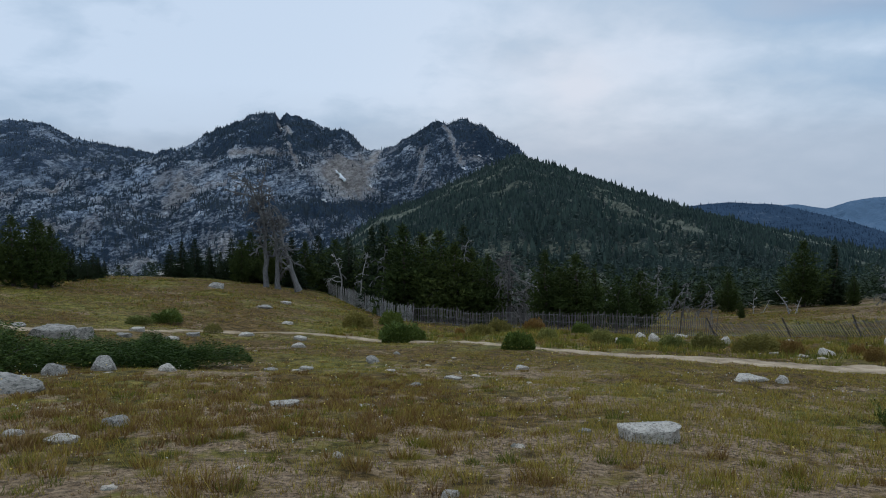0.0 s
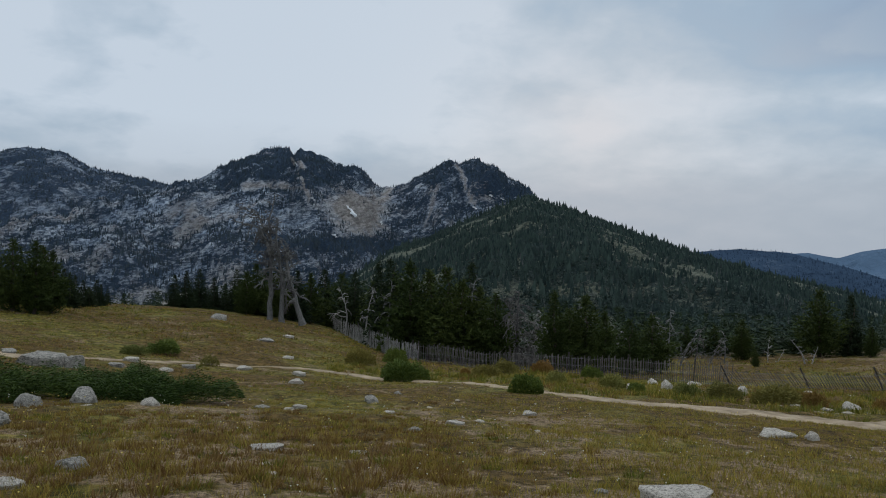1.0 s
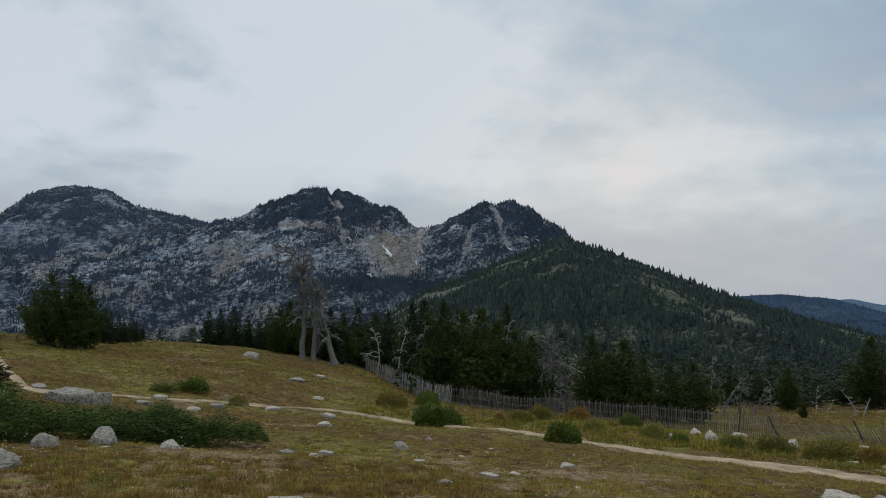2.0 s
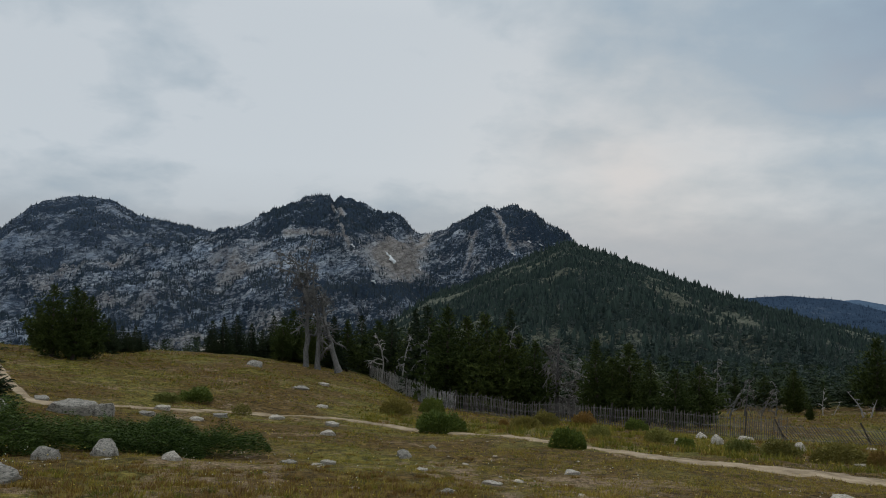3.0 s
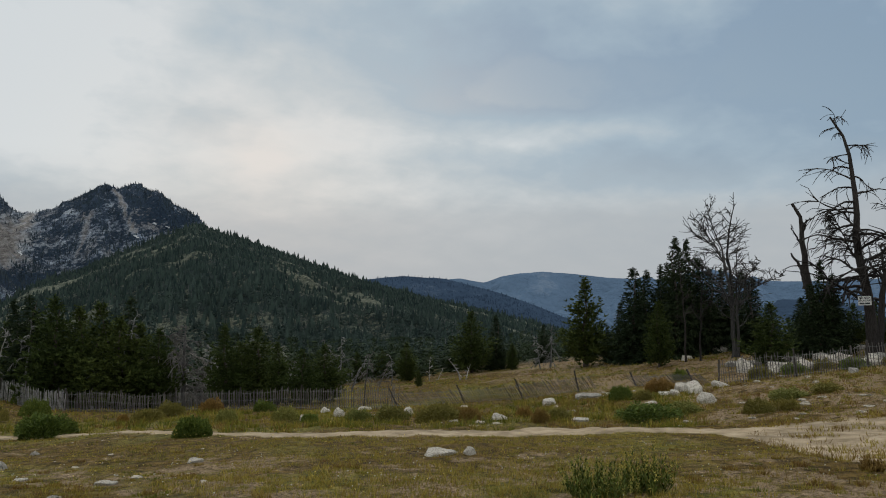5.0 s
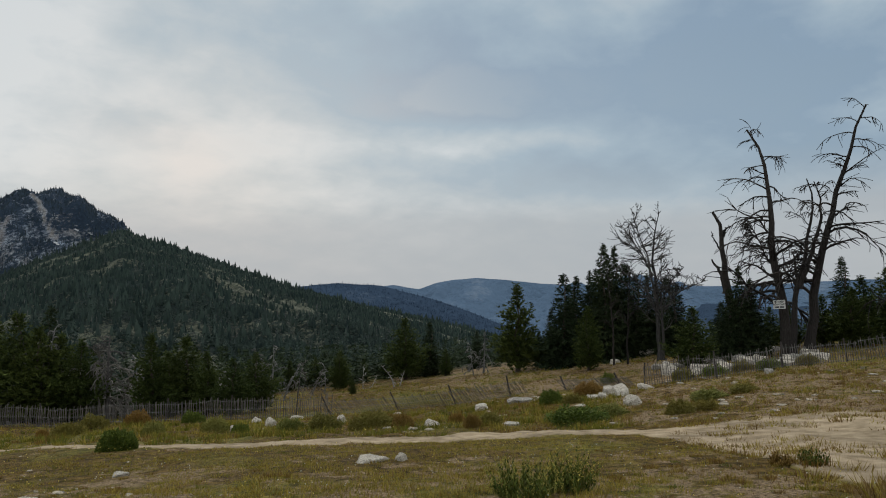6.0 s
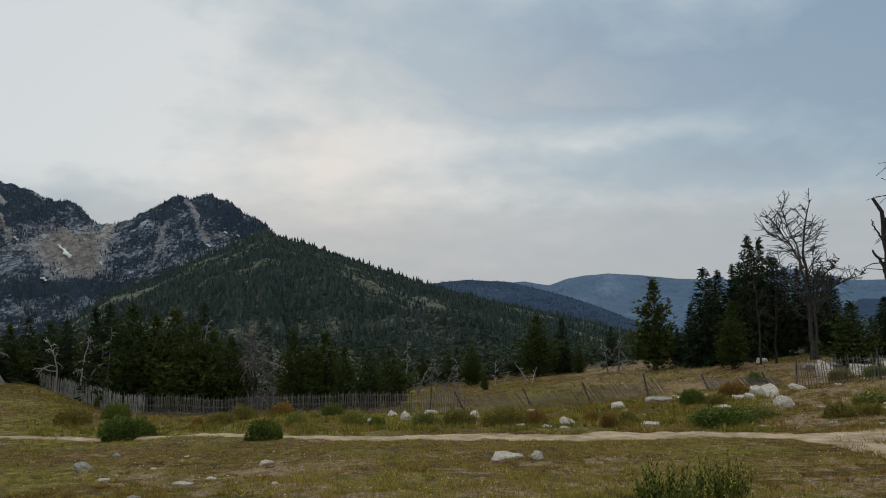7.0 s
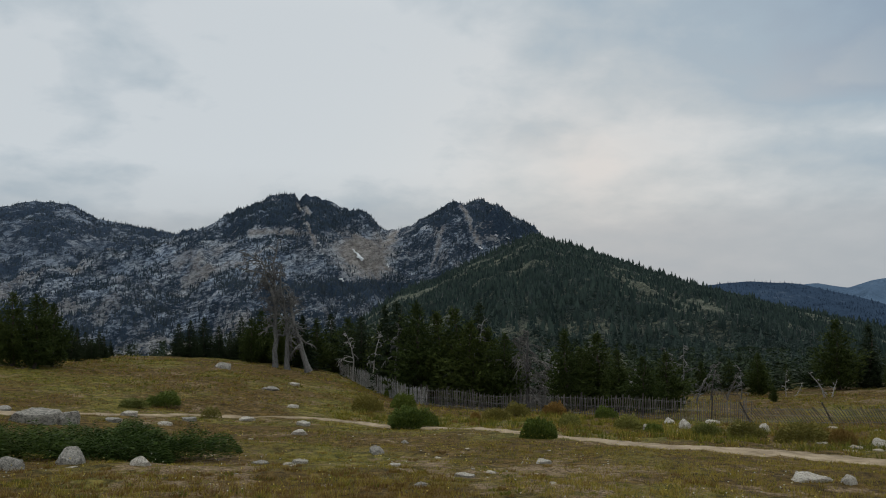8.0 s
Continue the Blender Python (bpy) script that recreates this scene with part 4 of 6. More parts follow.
MODELS = {
    "pine": [make_tree("pine", 11, 5.0, 1.35), make_tree("pine", 12, 5.0, 1.6), make_tree("pine", 13, 5.0, 1.15)],
    "fir": [make_tree("fir", 21, 5.0, 1.6), make_tree("fir", 22, 5.0, 1.3), make_tree("fir", 23, 5.0, 1.85)],
    "small": [make_tree("small", 31, 5.0, 2.0), make_tree("small", 32, 5.0, 1.7)],
}
tree_count = 0


def tree(kind, bearing, d, top, wide=1.0, model=None, base=None):
    """A conifer on the ground at a bearing and range; top: how high its tip rises above eye level, in degrees."""
    global tree_count
    tree_count += 1
    x, y = polar(bearing, d)
    foot = on_ground(x, y, 0.1)
    tall = EYE + d * math.tan(radians(top)) - foot.z
    models = MODELS[kind]
    chosen = models[tree_count % len(models) if model is None else model]
    k = tall / 5.0
    ob = copy_thing(chosen, Matrix.Translation(foot) @ pose(0, 0, 0, 0, 0, tree_count * 83 % 360) @ Matrix.Diagonal((k * wide, k * wide, k, 1)))
    return ob


def grove(name, x, y, z, tall, mat, label, facets, seed, swell=2.6):
    """A wood of many conifers seen from afar, joined into one piece: tufted crowns of a few dozen sprays each."""
    r = np.random.default_rng(seed)
    kinds = []
    for fir, wide in ((False, 1.3), (True, 1.5), (False, 1.05), (True, 1.15)):
        v, _ = pine_crown(seed + len(kinds), 5.0, wide, fir)
        v = v.reshape(-1, 3, 3)
        v = v[r.choice(len(v), facets, replace=False)]
        mid = v.mean(1, keepdims=True)
        kinds.append((mid + (v - mid) * swell * np.array((1.5, 1.5, 1.0))) / 5.0)
    kind = r.integers(0, len(kinds), len(x))
    turn, k = r.random(len(x)) * 6.283, len(x)
    base = np.stack(kinds)[kind]
    c, s = np.cos(turn)[:, None, None], np.sin(turn)[:, None, None]
    t = tall[:, None, None]
    px = x[:, None, None] + t * (base[..., 0] * c - base[..., 1] * s)
    py = y[:, None, None] + t * (base[..., 0] * s + base[..., 1] * c)
    pz = z[:, None, None] + t * base[..., 2]
    verts = np.stack([px, py, pz], -1).reshape(-1, 3)
    return tagged(part(name, mesh_from(name, verts, np.arange(k * facets * 3).reshape(-1, 3)), mat), label, "woods", kind="stuff")


# the wood that runs down behind the meadow's edge
k = 1500
b, d = rng.uniform(-36, 72, k), 64 + 130 * rng.random(k) ** 1.4
x, y = d * np.sin(np.radians(b)), d * np.cos(np.radians(b))
z = height(x, y)
tall = 6.5 * (0.45 + 0.75 * rng.random(k))
tall = np.minimum(tall, EYE + d * np.tan(np.radians(np.interp(b, (-36, -20, -10, 0, 10, 20, 30, 40, 72), (-3.2, -3.4, -2.6, -2.2, -3.2, -4.2, -4.0, -3.4, -1.5)))) - z)
ok = tall > 1.2
grove("forest", x[ok], y[ok], z[ok] - 0.1, tall[ok], FOREST_LEAF, "dark conifer wood falling away behind the meadow", 120, 301, 2.6)


def hill_wood(k, lo, hi, size, facets, swell, label, seed, keep=0.06):
    x, y, z, s, b = hill_at(k, lo, hi)
    grow = fbm(x / 40, y / 40, 61, 4, 0.6) * 0.2 + hill_cover(b, np.degrees(np.arctan2(z - EYE, np.hypot(x, y))), fbm(x / 90, y / 90, 41, 4, 0.6))[0] - 0.5 + 0.3 * (rng.random(k) - 0.5)
    ok = grow > keep
    grove("forest", x[ok], y[ok], z[ok] - 0.2, size * (0.4 + 0.95 * rng.random(int(ok.sum())) ** 1.4), HAZED_HILL_SPIRE, label, facets, seed, swell)


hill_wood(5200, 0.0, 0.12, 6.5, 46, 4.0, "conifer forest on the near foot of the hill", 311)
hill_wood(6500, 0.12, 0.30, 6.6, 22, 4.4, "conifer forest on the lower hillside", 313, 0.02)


def snags(k, lo, hi, tall, wide, seed):
    """Grey standing dead stems among the hill's trees, as one piece."""
    x, y, z, s, b = hill_at(k, lo, hi)
    ok = fbm(x / 60, y / 60, seed, 3) > 0.0
    x, y, z = x[ok], y[ok], z[ok]
    soup = Soup()
    for px, py, pz, u, v in zip(x, y, z, rng.random(len(x)), rng.random(len(x))):
        h, w = tall * (0.5 + 0.8 * u), wide * (0.6 + 0.8 * v)
        lean = (v - 0.5) * 0.25 * h
        tube(soup, [(px, py, pz - 0.3), (px + lean * 0.4, py, pz + h * 0.55), (px + lean, py + 0.1, pz + h)], [w, w * 0.7, w * 0.15], 3)
        for q in range(3):
            a, g = 6.28 * ((u * 7 + q * 0.37) % 1), h * (0.35 + 0.2 * q)
            root = Vector((px + lean * g / h, py, pz + g))
            tube(soup, [root, root + Vector((math.cos(a) * h * 0.14, math.sin(a) * h * 0.14, h * (0.1 - 0.12 * v)))], [w * 0.45, w * 0.12], 3)
    tagged(part("dead_stems", soup.mesh("dead_stems"), SNAG_WOOD, None), "grey standing dead trunks scattered through the hill forest", "dead trees", kind="stuff")


SNAG_WOOD = wood_material("grey_snag_wood", (0.11, 0.11, 0.105), (0.25, 0.245, 0.235))
snags(520, 0.0, 0.22, 5.5, 0.10, 331)
snags(650, 0.22, 0.8, 7.0, 0.20, 333)
# the wood behind the fence and on the hilltop: kind, bearing, range, rise of the tip
for row in (
    ("pine", -25.3, 46, 0.2, 1.1), ("pine", -24, 45.5, 0.1, 1.15), ("pine", -23.0, 47, -0.5, 1.0), ("fir", -21.7, 54.0, -2.1, 1.1),
    ("fir", -20.4, 58.0, -2.4, 1.1), ("fir", -22.4, 56.0, -1.6, 1), ("pine", -20.9, 60.0, -2.9, 1.2), ("pine", -26.2, 50.0, -1.2, 1), ("fir", -19.7, 60.0, -3.0, 1.0),
    ("fir", -22.0, 52.0, -1.9, 1.2), ("fir", -21.2, 55.0, -2.4, 1.2), ("fir", -20.8, 54.0, -2.9, 1.3), ("fir", -20.1, 57.0, -2.7, 1.1), ("pine", -23.6, 48.5, -0.2, 1.15),
):
    tree(*row)
for row in (
    ("fir", -15.3, 62.0, -2.0, 1.2), ("fir", -14.5, 60.0, -1.75, 1.2), ("fir", -13.6, 62.0, -1.6, 1.1), ("fir", -12.6, 64.0, -2.2, 1), ("fir", -11.8, 66.0, -2.6, 1),
    ("fir", -11, 64.0, -1.6, 1.1), ("pine", -10.3, 60.0, -1.8, 1.1), ("pine", -9.6, 62.0, -1.2, 1.1), ("fir", -8.6, 64.0, -0.9, 1.2), ("pine", -7.8, 60.0, -1.5, 1.2), ("fir", -6.6, 60.0, -1.6, 1.2),
):
    tree(*row)
for row in (
    ("pine", -5.6, 62.0, -1.9, 1.2), ("fir", -4.6, 69.3, -1.5, 1.1), ("pine", -3.3, 66.0, -1.9, 1.25), ("fir", -2.3, 61.3, -1.7, 1.1), ("pine", -0.9, 60.2, -2.4, 1.0),
    ("fir", -0.5, 58.1, -0.9, 0.9), ("fir", 0.4, 54.1, -0.7, 1), ("pine", 1.9, 50.9, -0.9, 1.15), ("pine", 0.7, 54.9, -1.8, 1), ("pine", 3.4, 51.1, -1.6, 1.15),
):
    tree(*row)
for row in (
    ("pine", 4.7, 49.7, -1.35, 1.2), ("pine", 5.9, 48.2, -2.3, 1.2), ("fir", 6.6, 50.1, -0.9, 0.9), ("pine", 7.2, 49.0, -2.8, 1.2), ("pine", 8.5, 47.5, -3.3, 1.1),
    ("pine", 12.9, 44.9, -3.0, 1.1), ("pine", 15.2, 46.4, -3.25, 1.35), ("pine", 14, 46.0, -4.3, 1.2), ("pine", 16.6, 44.4, -4.4, 1.1), ("pine", 18.4, 43.2, -4.9, 1.3),
):
    tree(*row)
for row in (
    ("pine", 20, 45.0, -4.6, 1.3), ("pine", 22.5, 66.0, -5.2, 1.3), ("pine", 26.2, 60.0, -4.55, 1.2), ("pine", 24.4, 68.0, -5.0, 1.1), ("pine", 28, 70.0, -5.2, 1.2),
    ("pine", 31.1, 62.0, -2.25, 1.25), ("fir", 33, 64.0, -2.5, 1.2), ("pine", 34.2, 62.0, -4.6, 1.2), ("fir", 36.6, 66.0, -3.2, 0.9), ("pine", 29.8, 66.0, -4.9, 1.1),
):
    tree(*row)
for row in (
    ("pine", 39.6, 56.0, 0.2, 1.15), ("fir", 43.1, 55.0, 1.0, 1.0), ("fir", 44.1, 57.0, 0.8, 1.0), ("pine", 44.8, 50.0, -1.55, 1.1), ("fir", 46.1, 55.0, 3.2, 0.7),
    ("fir", 46.9, 56.0, 3.0, 0.65), ("fir", 45.6, 58.0, 1.3, 1.1), ("fir", 47.8, 57.0, 1.6, 0.9), ("fir", 49.2, 57.0, 0.9, 0.9), ("pine", 52.1, 44.0, -1.6, 1.6),
):
    tree(*row)
for row in (
    ("fir", 50.6, 58.0, 0.6, 1.2), ("fir", 42.2, 60.0, -1.6, 1.1), ("pine", 41.2, 58.0, -3.4, 1.1), ("fir", 55.3, 52.0, -0.6, 0.9), ("fir", 56.1, 52.0, 0.2, 0.9), ("pine", 54.5, 52.0, -1.8, 1.1),
    ("pine", 57.4, 54.0, -1.6, 1.2), ("fir", 62, 56.0, 1.8, 1.0), ("pine", 63, 50.0, 0.4, 1.4), ("pine", 64.6, 52.0, 0.9, 1.4), ("pine", 66.8, 52.0, 0.3, 1.4), ("pine", 69.5, 52.0, 1.0, 1.3), ("fir", 73, 54.0, 2.0, 1.2),
):
    tree(*row)
for row in (
    ("fir", 45.1, 57, 1.2, 0.8), ("fir", 46.4, 56, 2.4, 0.7), ("fir", 47.5, 57, 1.7, 0.75), ("fir", 48.4, 56, 0.9, 0.9), ("fir", 49.8, 57, 0.2, 1.0), ("fir", 43.6, 58, 0.2, 0.9),
    ("fir", 51.2, 54, 0.2, 1.2), ("pine", 60.6, 50, -0.8, 1.4), ("pine", 62.4, 49, -0.4, 1.5), ("fir", 55.9, 50, -0.4, 1.3), ("pine", 58.6, 51, -1.5, 1.4), ("fir", 54.2, 51, -1.2, 1.2),
):
    tree(*row)
tree("fir", 55.35, 46.5, 1.3, 0.9)
tree("fir", 54.7, 46.8, -0.3, 1.0)
tree("fir", 56.1, 47.0, 0.4, 1.0)
tree("fir", -28.7, 26.5, -0.6, 1.25)
tree("small", 27.1, 54.5, -6.6, 0.8)

# ---- shrubs ----


def bush_mesh(seed, leaves, size, tall, upright, lump=0.28):
    """A mound of leafy sprays within a unit footprint."""
    r = np.random.default_rng(seed)
    a, q = r.random(leaves) * 6.283, np.sqrt(r.random(leaves))
    lobes = 1 + 0.22 * np.sin(a * 3 + seed) + 0.14 * np.sin(a * 5 + 2 * seed)
    x, y = 0.5 * q * lobes * np.cos(a), 0.5 * q * lobes * np.sin(a)
    size = size * 0.62
    roof = tall * np.sqrt(np.clip(1 - q**4, 0, 1)) * np.clip(0.85 + lump * fbm(x * 8 + seed, y * 8, seed, 3), 0.15, 1.5) + 0.05
    z = roof * r.random(leaves) ** 0.6
    c = np.stack([x, y, z], -1)
    out = np.stack([x * 1.6, y * 1.6, np.full(leaves, upright)], -1) + r.normal(0, 0.45, (leaves, 3))
    out /= np.linalg.norm(out, axis=1)[:, None]
    side = np.cross(out, r.normal(0, 1, (leaves, 3)))
    side /= np.linalg.norm(side, axis=1)[:, None] + 1e-6
    s = size * (0.6 + 0.8 * r.random(leaves))[:, None]
    verts = np.stack([c - side * s * 0.25, c + side * s * 0.25, c + out * s], 1).reshape(-1, 3)
    return mesh_from("bush", verts, np.arange(leaves * 3).reshape(-1, 3))


BUSHES = {}


def stem_mesh(seed, tall):
    r = random.Random(seed)
    soup = Soup()
    for _ in range(7):
        a, q = r.random() * 6.283, r.uniform(0.15, 0.4)
        foot, tip = Vector((math.cos(a) * 0.06, math.sin(a) * 0.06, 0)), Vector((math.cos(a) * q, math.sin(a) * q, tall * r.uniform(0.5, 0.8)))
        tube(soup, [foot, foot.lerp(tip, 0.5) + Vector((0, 0, 0.05)), tip], [0.012, 0.009, 0.004], 4)
    return soup.mesh("stems", True)


def bush(x, y, wide, tall, mat, label, category="shrub", seed=0, leaves=4500, size=0.10, upright=0.8, deep=1.0, turn=0, group="shrubs on the meadow"):
    key = (seed, mat.name, leaves, size)
    if key not in BUSHES:
        leafage, stems = bush_mesh(seed, leaves, size, 0.6, upright, 0.5 if mat is JUNIPER_LEAF else 0.28), stem_mesh(seed, 0.6)
        leafage.materials.append(mat)
        stems.materials.append(BARK)
        BUSHES[key] = leafage, stems
    root = thing(category, (0, 0, 0), label, category, group)
    root.matrix_world = Matrix.Translation(on_ground(x, y, 0.03)) @ pose(0, 0, 0, 0, 0, turn) @ Matrix.Diagonal((wide, wide * deep, tall / 0.62, 1))
    for name, me in zip(("foliage", "stems"), BUSHES[key]):
        part(name, me, None, root)
    return root


bush(0.8, 29.3, 1.60, 0.77, BUSH_LEAF, "rounded dark green shrub beside the track", seed=1, leaves=11000, size=0.085)
bush(4.3, 22.5, 0.94, 0.52, BUSH_LEAF, "rounded dark green shrub beside the track", seed=4, leaves=9000, size=0.13, upright=1.1)
bush(-8.8, 31.3, 1.26, 0.52, BUSH_LEAF, "dull green shrub beyond the track", seed=3)
bush(-9.5, 29.9, 0.92, 0.38, WEED_LEAF, "light green shrub beyond the track", seed=1)
bush(-6.5, 29.3, 0.67, 0.42, OLIVE_LEAF, "thin olive shrub beside the track", seed=2, leaves=2000)
bush(-1.2, 38.0, 1.41, 0.75, OLIVE_LEAF, "olive green shrub below the fence", seed=2, deep=0.7)
bush(0.1, 50.6, 1.20, 0.83, BUSH_LEAF, "dark green shrub against the fence", seed=3, deep=0.7)
bush(0.7, 41.4, 1.26, 0.81, BUSH_LEAF, "dull green shrub behind the track", seed=4, deep=0.7)
bush(4.5, 33.0, 1.12, 0.54, OLIVE_LEAF, "yellow-olive shrub behind the track", seed=1, deep=0.7)
bush(5.8, 35.7, 1.09, 0.59, OLIVE_LEAF, "olive green shrub below the fence", seed=2, deep=0.7)
bush(7.8, 36.8, 1.13, 0.64, RUST_LEAF, "rust-orange shrub below the fence", seed=3, deep=0.7)
bush(6.4, 27.6, 0.76, 0.50, WEED_LEAF, "yellow-green shrub behind the track", seed=4, deep=0.7)
bush(3.8, 34.8, 0.42, 0.32, RUST_LEAF, "small rust-brown shrub behind the track", seed=1, deep=0.7)
bush(10.1, 36.2, 1.01, 0.54, BUSH_LEAF, "green shrub below the fence", seed=2, deep=0.7)
bush(8.6, 28.1, 0.97, 0.53, WEED_LEAF, "green shrub among the rocks", seed=3, deep=0.7)
bush(9.4, 27.5, 0.68, 0.34, BUSH_LEAF, "low green shrub behind the track", seed=4, deep=0.7)
bush(10.5, 25.6, 0.83, 0.45, WEED_LEAF, "yellow-green shrub among the rocks", seed=1, deep=0.7)
bush(11.1, 24.2, 1.06, 0.51, OLIVE_LEAF, "olive brown shrub among the rocks", seed=2, deep=0.7)
bush(12.2, 22.9, 1.55, 0.55, OLIVE_LEAF, "broad olive shrub behind the track", seed=3, deep=0.5)
bush(12.8, 21.8, 0.76, 0.45, RUST_LEAF, "rust-red shrub behind the track", seed=4, deep=0.7)
bush(15.4, 22.4, 0.55, 0.35, RUST_LEAF, "small rust-red shrub behind the track", seed=1, deep=0.7)
bush(13.7, 19.2, 0.55, 0.42, RUST_LEAF, "rust-red shrub behind the track", seed=2, deep=0.7)
bush(14.8, 19.8, 0.82, 0.39, OLIVE_LEAF, "olive shrub behind the track", seed=3, deep=0.7)
bush(22.5, 25.3, 1.14, 0.62, BUSH_LEAF, "dark green shrub among the rocks", seed=4, deep=0.7)
bush(22.8, 24.2, 0.89, 0.44, OLIVE_LEAF, "olive shrub among the rocks", seed=1, deep=0.7)
bush(17.2, 18.4, 2.18, 0.55, BUSH_LEAF, "broad green scrub at the track's edge", seed=2, deep=0.5)
bush(20.0, 19.6, 1.50, 0.45, WEED_LEAF, "green scrub at the track's edge", seed=3, deep=0.5)
bush(20.5, 16.9, 1.07, 0.49, OLIVE_LEAF, "olive scrub on the slope", seed=4, deep=0.7)
bush(21.4, 16.5, 0.91, 0.39, OLIVE_LEAF, "olive scrub on the slope", seed=1, deep=0.7)
bush(30.2, 29.1, 0.85, 0.55, BUSH_LEAF, "small green shrub on the slope", seed=2, deep=0.7)
bush(26.4, 26.9, 1.53, 0.62, RUST_LEAF, "brown withered brush by the fence", seed=3, deep=0.7)
rock(-5.6, 11.2, 1.7, 0.34, "grey")
rock(-5.9, 13.8, 0.48, 0.3, "grey")
rock(-5.5, 15.2, 0.57, 0.37, "grey")
rock(-4.1, 14.6, 0.39, 0.18, "pale")
rock(-10.1, 23.7, 1.6, 0.66, "grey", 8)
rock(-9.35, 24.0, 0.8, 0.52, "grey", -30)
rock(-11.7, 22.4, 0.95, 0.5, "grey", 20)
rock(-12.3, 23.0, 0.5, 0.45, "grey", -20)
rock(-2.9, 8.3, 0.35, 0.15, "grey")
rock(-3.2, 7.6, 0.43, 0.1, "pale")
rock(-3.8, 7.9, 0.26, 0.08, "pale")
rock(-8.5, 25.2, 0.68, 0.14, "grey")
rock(-2.6, 23.8, 0.56, 0.19, "pale")
rock(-1.6, 16.1, 0.35, 0.11, "pale")
rock(-2.4, 16.3, 0.42, 0.08, "grey")
rock(-4.3, 34.9, 0.63, 0.19, "pale")
rock(-1.3, 10.0, 0.46, 0.1, "pale")
rock(0.6, 12.8, 0.25, 0.11, "grey")
rock(1.4, 14.1, 0.41, 0.08, "pale")
rock(0.2, 16.1, 0.31, 0.08, "pale")
rock(-0.2, 18.6, 0.39, 0.22, "grey")
rock(-0.2, 10.3, 0.27, 0.07, "pale")
rock(3.2, 16.5, 0.42, 0.12, "pale")
rock(0.5, 21.7, 0.25, 0.12, "grey")
rock(-0.4, 6.7, 0.14, 0.07, "pale")
rock(0.5, 5.4, 0.18, 0.07, "pale")
rock(2.8, 7.4, 0.73, 0.25, "pale", 6)
rock(7.0, 13.4, 0.83, 0.17, "pale")
rock(7.5, 13.1, 0.3, 0.17, "pale")
rock(2.3, 8.1, 0.17, 0.07, "grey")
rock(9.4, 28.2, 0.3, 0.3, "pale")
rock(-10.5, 48.8, 1.16, 0.49, "grey")
rock(-6.4, 41.2, 1.28, 0.19, "grey")
rock(-5.7, 45.6, 0.83, 0.24, "pale")
rock(-8.6, 26.9, 0.65, 0.23, "pale")
rock(-7.0, 25.5, 0.61, 0.14, "pale")
rock(-6.9, 27.9, 0.6, 0.21, "grey")
rock(-5.3, 29.6, 0.78, 0.2, "pale")
rock(-3.0, 28.0, 0.65, 0.21, "pale")
rock(26.0, 24.4, 1.1, 0.72, "pale")
rock(25.1, 24.6, 0.58, 0.37, "pale")
rock(22.8, 20.9, 0.9, 0.53, "pale")
rock(27.8, 24.5, 0.92, 0.39, "pale")
rock(13.6, 21.3, 0.58, 0.3, "pale")
rock(15.1, 19.1, 0.71, 0.18, "pale")
rock(19.6, 26.5, 0.72, 0.4, "pale")
rock(21.7, 22.7, 0.66, 0.19, "pale")
rock(26.6, 18.8, 0.68, 0.2, "pale")
rock(39.6, 38.9, 1.43, 1.22, "grey")
rock(42.0, 36.4, 1.76, 0.8, "pale")
rock(38.3, 36.1, 1.07, 0.44, "pale")
rock(32.3, 25.0, 0.74, 0.55, "pale")
rock(32.6, 26.9, 1.11, 0.95, "pale")
rock(12.4, 34.0, 0.6, 0.38, "pale")
rock(11.4, 29.7, 0.55, 0.48, "pale")
rock(14.7, 34.8, 0.8, 0.23, "pale")
rock(13.6, 27.8, 0.39, 0.42, "pale")
rock(-4.7, 17.0, 0.49, 0.19, "grey")
rock(-12.5, 26.6, 0.99, 0.18, "grey")
rock(22.8, 27.8, 1.61, 0.32, "grey")
rock(35.5, 26.1, 1.74, 0.45, "grey")
rock(44.7, 30.7, 2.46, 0.5, "grey")
rock(42.4, 26.9, 1.70, 0.4, "grey")
rock(41.8, 31.2, 1.18, 0.4, "grey")
rock(35.1, 29.7, 1.30, 0.41, "grey")
rock(31.9, 20.8, 0.8, 0.3, "grey")
rock(26.5, 25.6, 0.8, 0.55, "pale", 15)
rock(24.4, 24.7, 0.7, 0.3, "pale", -10)
bush(-8.3, 16.0, 4.6, 0.72, JUNIPER_LEAF, "spreading mat of dark green juniper", "juniper", seed=5, leaves=42000, size=0.034, upright=0.6, deep=0.55, turn=-20)
bush(-5.4, 17.2, 3.9, 0.66, JUNIPER_LEAF, "spreading mat of dark green juniper", "juniper", seed=6, leaves=42000, size=0.036, upright=0.6, deep=0.55, turn=-10)


